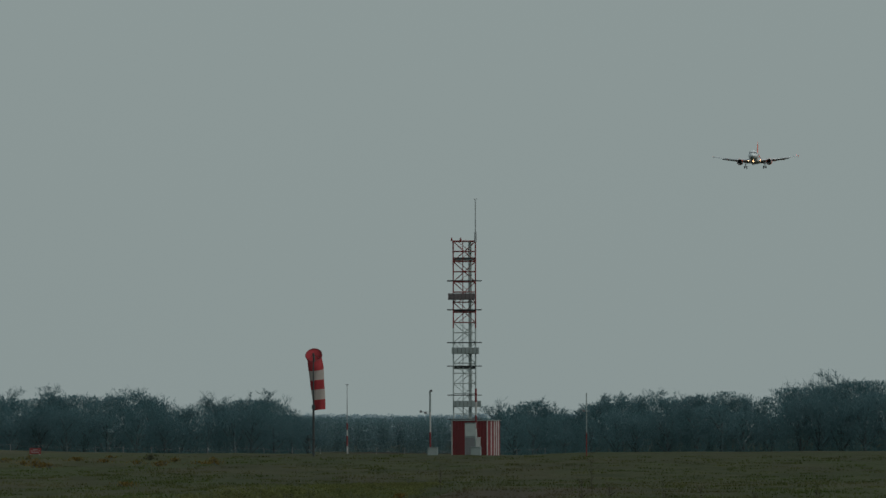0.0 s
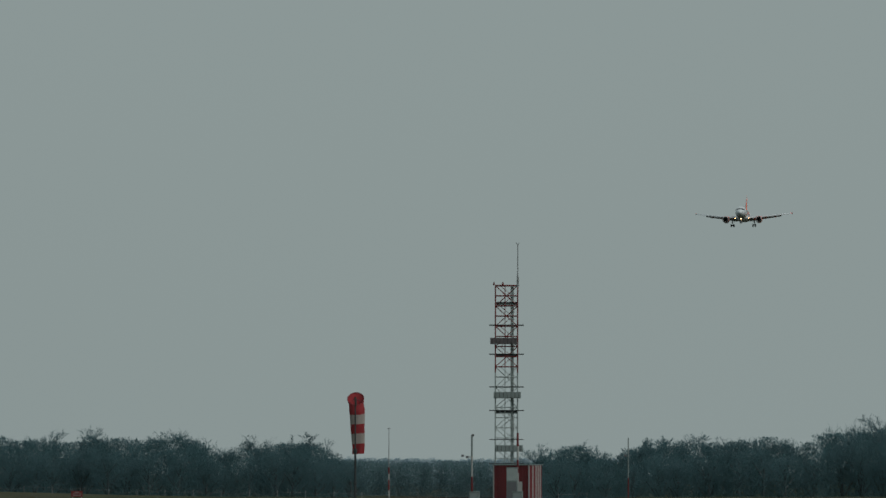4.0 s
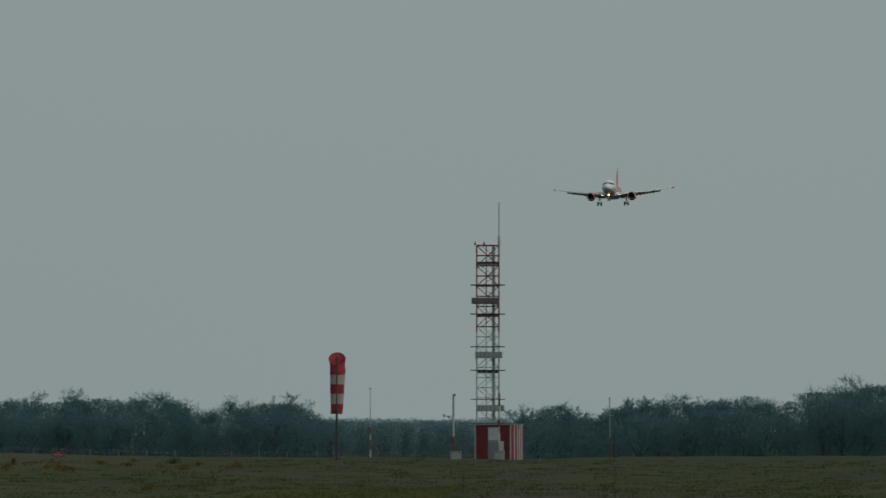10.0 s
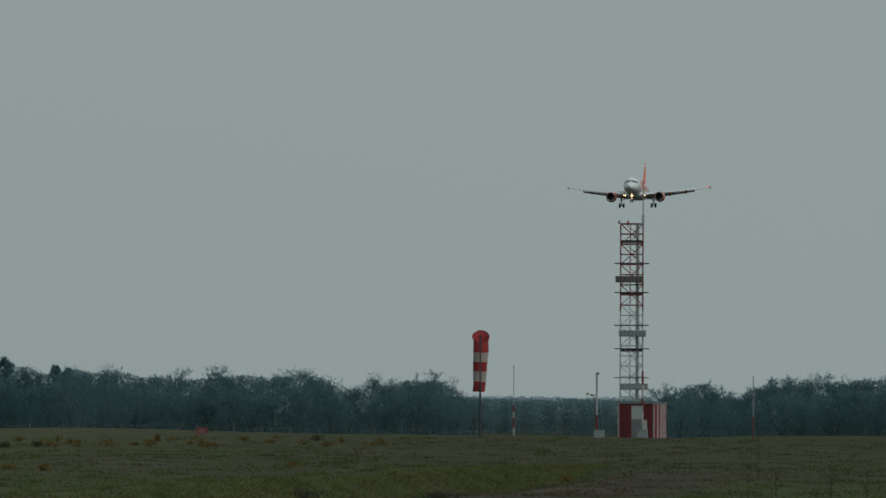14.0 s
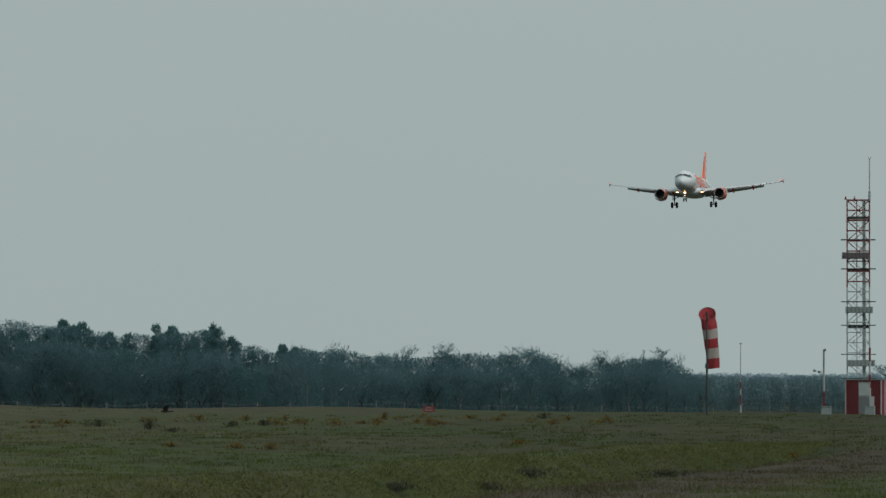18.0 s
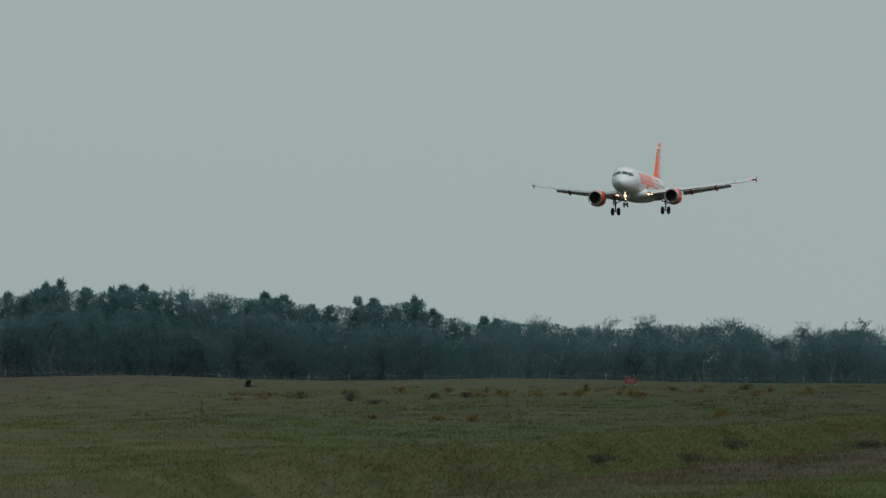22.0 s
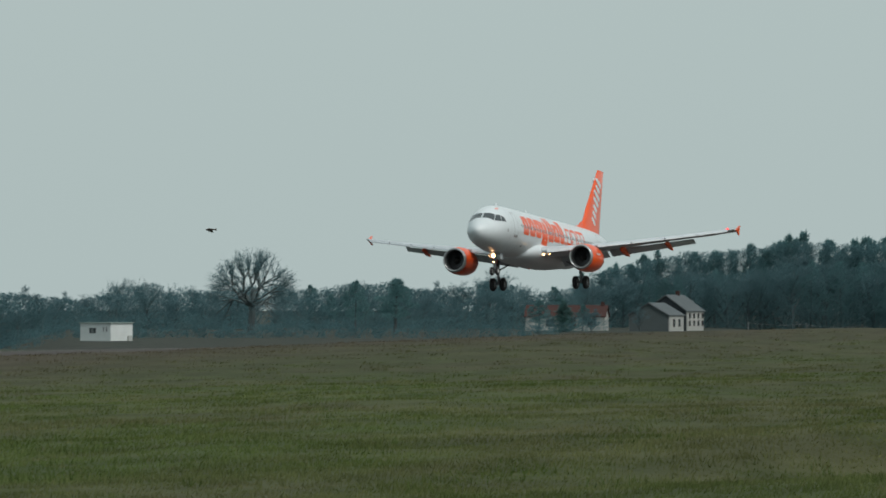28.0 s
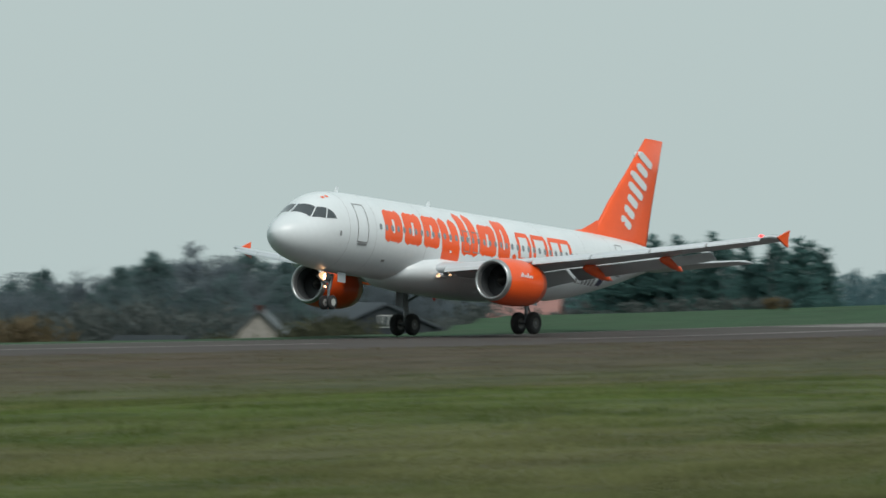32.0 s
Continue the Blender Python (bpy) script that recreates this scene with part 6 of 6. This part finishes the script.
def tussocks(count, seed):
    """Scattered darker clumps of taller grass over the near field."""
    rnd = random.Random(seed)
    vs, fs = [], []
    for k in range(count):
        a, d = rnd.uniform(-0.075, 0.57), 3.2 * 10800 / rnd.uniform(105, 340)
        q = at(a, d)
        if off_runway(q.x, q.y) < 50:
            continue
        w, h = rnd.uniform(0.25, 0.9), rnd.uniform(0.10, 0.26)
        for j in range(int(70 * w)):
            x, y = q.x + rnd.gauss(0, w * 0.5), q.y + rnd.gauss(0, w * 0.8)
            b = Vector((x, y, ground_z(x, y) - 0.02))
            tri(vs, fs, b, b + Vector((rnd.gauss(0, 0.06), rnd.gauss(0, 0.06), h * rnd.uniform(0.4, 1.2))), rnd.uniform(0.015, 0.035), rnd)
    tagged(new("tussocks", mesh_of("tussocks", vs, fs, TUSSOCK)), "scattered dark green tussocks of taller grass", "grass", kind="stuff")


tussocks(420, 33)
bank_growth(21)
for k, (a, drop, w, h) in enumerate(BRAMBLE):
    bush(spot(a, drop), w * 1.5, h * 0.6, BUSHM, "dark bramble on the ditch bank", 300 + k, "bramble", 300)
# dry stalks close to the camera
srnd = random.Random(8)
for a, drop, h in ((-0.0243, 145, 1.9), (-0.0225, 170, 1.2), (-0.0420, 185, 1.1), (-0.0510, 190, 1.0), (-0.0610, 190, 1.0), (0.0005, 128, 1.3), (-0.0360, 180, 1.2), (-0.0272, 175, 1.0), (0.137, 122, 0.9)):
    q = spot(a, drop)
    st = thing("dry_stalk", pose(q.x, q.y, q.z - 0.03), "thin dry brown weed stalk with side twigs", "plant", "dry stalks")
    part("stem", (*tube((0, 0, 0), (srnd.uniform(-0.1, 0.1), 0, h), 0.014, 0.006, 5, False), STALK), st)
    vs, fs = [], []
    for k in range(22):
        b = Vector((0, 0, h * srnd.uniform(0.25, 1.0)))
        tri(vs, fs, b, b + Vector((srnd.gauss(0, 0.22), srnd.gauss(0, 0.22), srnd.uniform(0.08, 0.4))), 0.022, srnd)
    part("twigs", mesh_of("twigs", vs, fs, STALK), st)


def grass_tufts(count, seed):
    """Blades over the field, thinned with distance so that near and far look alike."""
    rnd = random.Random(seed)
    vs, fs = [], []
    done = 0
    while done < count:
        a = rnd.uniform(-0.085, 0.60)
        d = 3.3 * 10800 / rnd.uniform(72, 530)
        x, y = -math.sin(a) * d, math.cos(a) * d
        p = off_runway(x, y)
        if p < 19.5 or d < 62:
            continue
        done += 1
        if rnd.random() < 0.85 * step(370, 490, d):
            continue
        varied = noise.noise((x * 0.35, y * 0.12, 7.0)) + 0.6 * noise.noise((x * 1.1, y * 0.4, 2.0))
        z = ground_z(x, y) - 0.02
        h = (0.11 + 0.09 * varied + 0.0001 * d) * rnd.uniform(0.7, 1.3) * (0.9 if p < 46 else 1.0)
        heath = p < 56
        for j in range(14 if heath else 12):
            bx, by = x + rnd.gauss(0, 0.6 if heath else 0.30), y + rnd.gauss(0, 0.6)
            w = (0.006 + 0.00007 * d) * rnd.uniform(0.7, 1.6) * (0.7 if heath else 1.0)
            t = rnd.uniform(-0.7, 0.7)
            k = len(vs)
            dx, dy = w * math.cos(t), w * math.sin(t)
            hh = max(h, 0.05) * rnd.uniform(0.4, 1.0)
            vs += [(bx - dx, by - dy, z), (bx + dx, by + dy, z), (bx + rnd.gauss(0, 0.35) * hh, by + (0.3 + rnd.gauss(0, 0.35)) * hh, z + hh)]
            fs.append((k, k + 1, k + 2))
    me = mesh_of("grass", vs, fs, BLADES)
    return me


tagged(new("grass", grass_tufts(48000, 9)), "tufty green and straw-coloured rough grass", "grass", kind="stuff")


# ---- birds ----
def make_bird(span, label):
    b = thing("bird", pose(0, 0, 0), label, "bird", "birds over the field")
    part("body", mesh_of("body", *lathe([(0.22, 0.005), (0.17, 0.04), (0.05, 0.07), (-0.1, 0.055), (-0.2, 0.03), (-0.32, 0.05), (-0.34, 0.005)], "x", 10), FEATHER, True), b)
    wings = []
    for side in (1, -1):
        hinge = part("wing", ([(0.1, 0, 0), (-0.1, 0, 0), (-0.16, side * span * 0.25, 0.02), (0.08, side * span * 0.22, 0.02), (-0.22, side * span * 0.5, -0.01), (-0.02, side * span * 0.42, 0.01),
                               (0.1, 0, -0.02), (-0.1, 0, -0.02), (-0.16, side * span * 0.25, 0.0), (0.08, side * span * 0.22, 0.0)],
                              [(0, 1, 2, 3), (3, 2, 4, 5), (9, 8, 7, 6), (5, 4, 8, 9), (0, 3, 9, 6), (1, 7, 8, 2)], FEATHER), b, "dark wing", pose(0, side * 0.03, 0.02))
        wings.append(hinge)
    return b, wings


high_bird, high_wings = make_bird(1.0, "dark bird gliding over the runway")
swift_bird, swift_wings = make_bird(1.1, "dark bird flapping over the bank")
low_bird, low_wings = make_bird(0.95, "dark bird skimming the grass")


# ---- what moves ----
FLIGHT = [  # seconds, place, nose up, lean, heading
    (0.0, 123.92, 2420.34, 106.91, 2.05, 0.30, 173.60),
    (6.0, 73.97, 1997.39, 83.25, 2.05, 0.70, 173.60),
    (9.0, 49.67, 1789.26, 72.93, 2.05, 1.10, 173.60),
    (13.0, 15.03, 1515.52, 57.27, 2.05, 0.60, 173.60),
    (15.5, -6.68, 1346.49, 48.85, 2.05, 0.50, 173.60),
    (18.0, -27.62, 1178.96, 40.69, 2.08, 0.90, 173.60),
    (19.0, -35.32, 1112.33, 37.31, 2.10, 0.60, 173.60),
    (20.0, -43.30, 1043.00, 34.45, 2.11, 0.82, 173.60),
    (23.0, -67.64, 848.48, 24.46, 2.20, 1.30, 174.00),
    (24.5, -79.70, 750.00, 19.35, 2.40, 1.36, 174.25),
    (27.0, -100.20, 588.70, 11.60, 3.40, 1.60, 174.00),
    (28.0, -108.01, 523.84, 8.83, 3.84, 1.45, 173.90),
    (29.0, -116.11, 460.00, 7.10, 4.20, 1.70, 173.80),
    (30.0, -124.05, 395.35, 5.94, 4.49, 1.65, 173.74),
    (31.0, -132.54, 332.88, 4.67, 5.03, 1.25, 173.70),
    (32.0, -148.00, 284.00, 3.77, 4.72, 0.95, 174.00),
]


def motions():
    walk(airliner, [(t, pose(x, y, z, lean, -up, head + 90)) for t, x, y, z, up, lean, head in FLIGHT])
    walk(windsock, [(t, pose(SOCK_BASE.x, SOCK_Y, 8.42, 0, -lean, 0)) for t, lean in
                    ((0, 6.5), (1, 6), (2, 3), (3, 4), (4.2, 3), (5.5, 0), (7, 0.5), (9, 0), (10.5, -0.5), (11.5, -6), (12, -8.5), (12.5, -7), (13, -3.5), (13.5, -0.5),
                     (14.5, -3.5), (15, -6), (15.5, -7.5), (16.5, 0), (17.5, 7.5), (18, 7.5), (18.5, 3.5), (19, 1), (21, 0), (24, 2), (28, -2), (32, 1))])
    def flown(rows, d):
        out = []
        for t, a, rise in rows:
            out.append((t, Vector((-math.sin(a) * d, math.cos(a) * d, EYE_Z + rise * d / 10800))))
        return out
    for bird, wings, rows, d, head in (
            (high_bird, high_wings, ((0, 0.36, 90), (20, 0.30, 110), (26.5, 0.263, 128), (27, 0.2596, 132), (27.5, 0.2592, 140), (28, 0.2573, 128), (28.5, 0.2585, 122), (29.2, 0.261, 132), (30, 0.2625, 143), (32, 0.27, 150)), 300, 200),
            (swift_bird, swift_wings, ((0, 0.1, 60), (20, 0.24, 60), (27, 0.30, 50), (29, 0.3302, 64), (29.5, 0.3408, 97), (30, 0.3496, 105), (31, 0.3668, 136), (31.5, 0.3776, 152), (32, 0.388, 158)), 290, 165),
            (low_bird, low_wings, ((0, 0.34, -60), (12, 0.24, -60), (17, 0.135, -60), (18, 0.1099, -58), (19, 0.1309, -22), (20, 0.1501, -9), (21, 0.140, -40), (22, 0.1294, -62), (23, 0.1556, -58), (24, 0.1867, -64), (24.5, 0.2031, -66), (26.5, 0.262, -60), (28, 0.315, -50), (29, 0.362, -45), (30, 0.43, -40), (31, 0.51, -30), (32, 0.61, -20)), 250, 175)):
        walk(bird, [(t, pose(p.x, p.y, p.z, 8, 0, head)) for t, p in flown(rows, d)])
        for wing, side in zip(wings, (1, -1)):
            walk(wing, [(0.4 * k, pose(0, side * 0.03, 0.02, side * (20 if k % 2 else -10), 0, 0)) for k in range(81)])


motions()
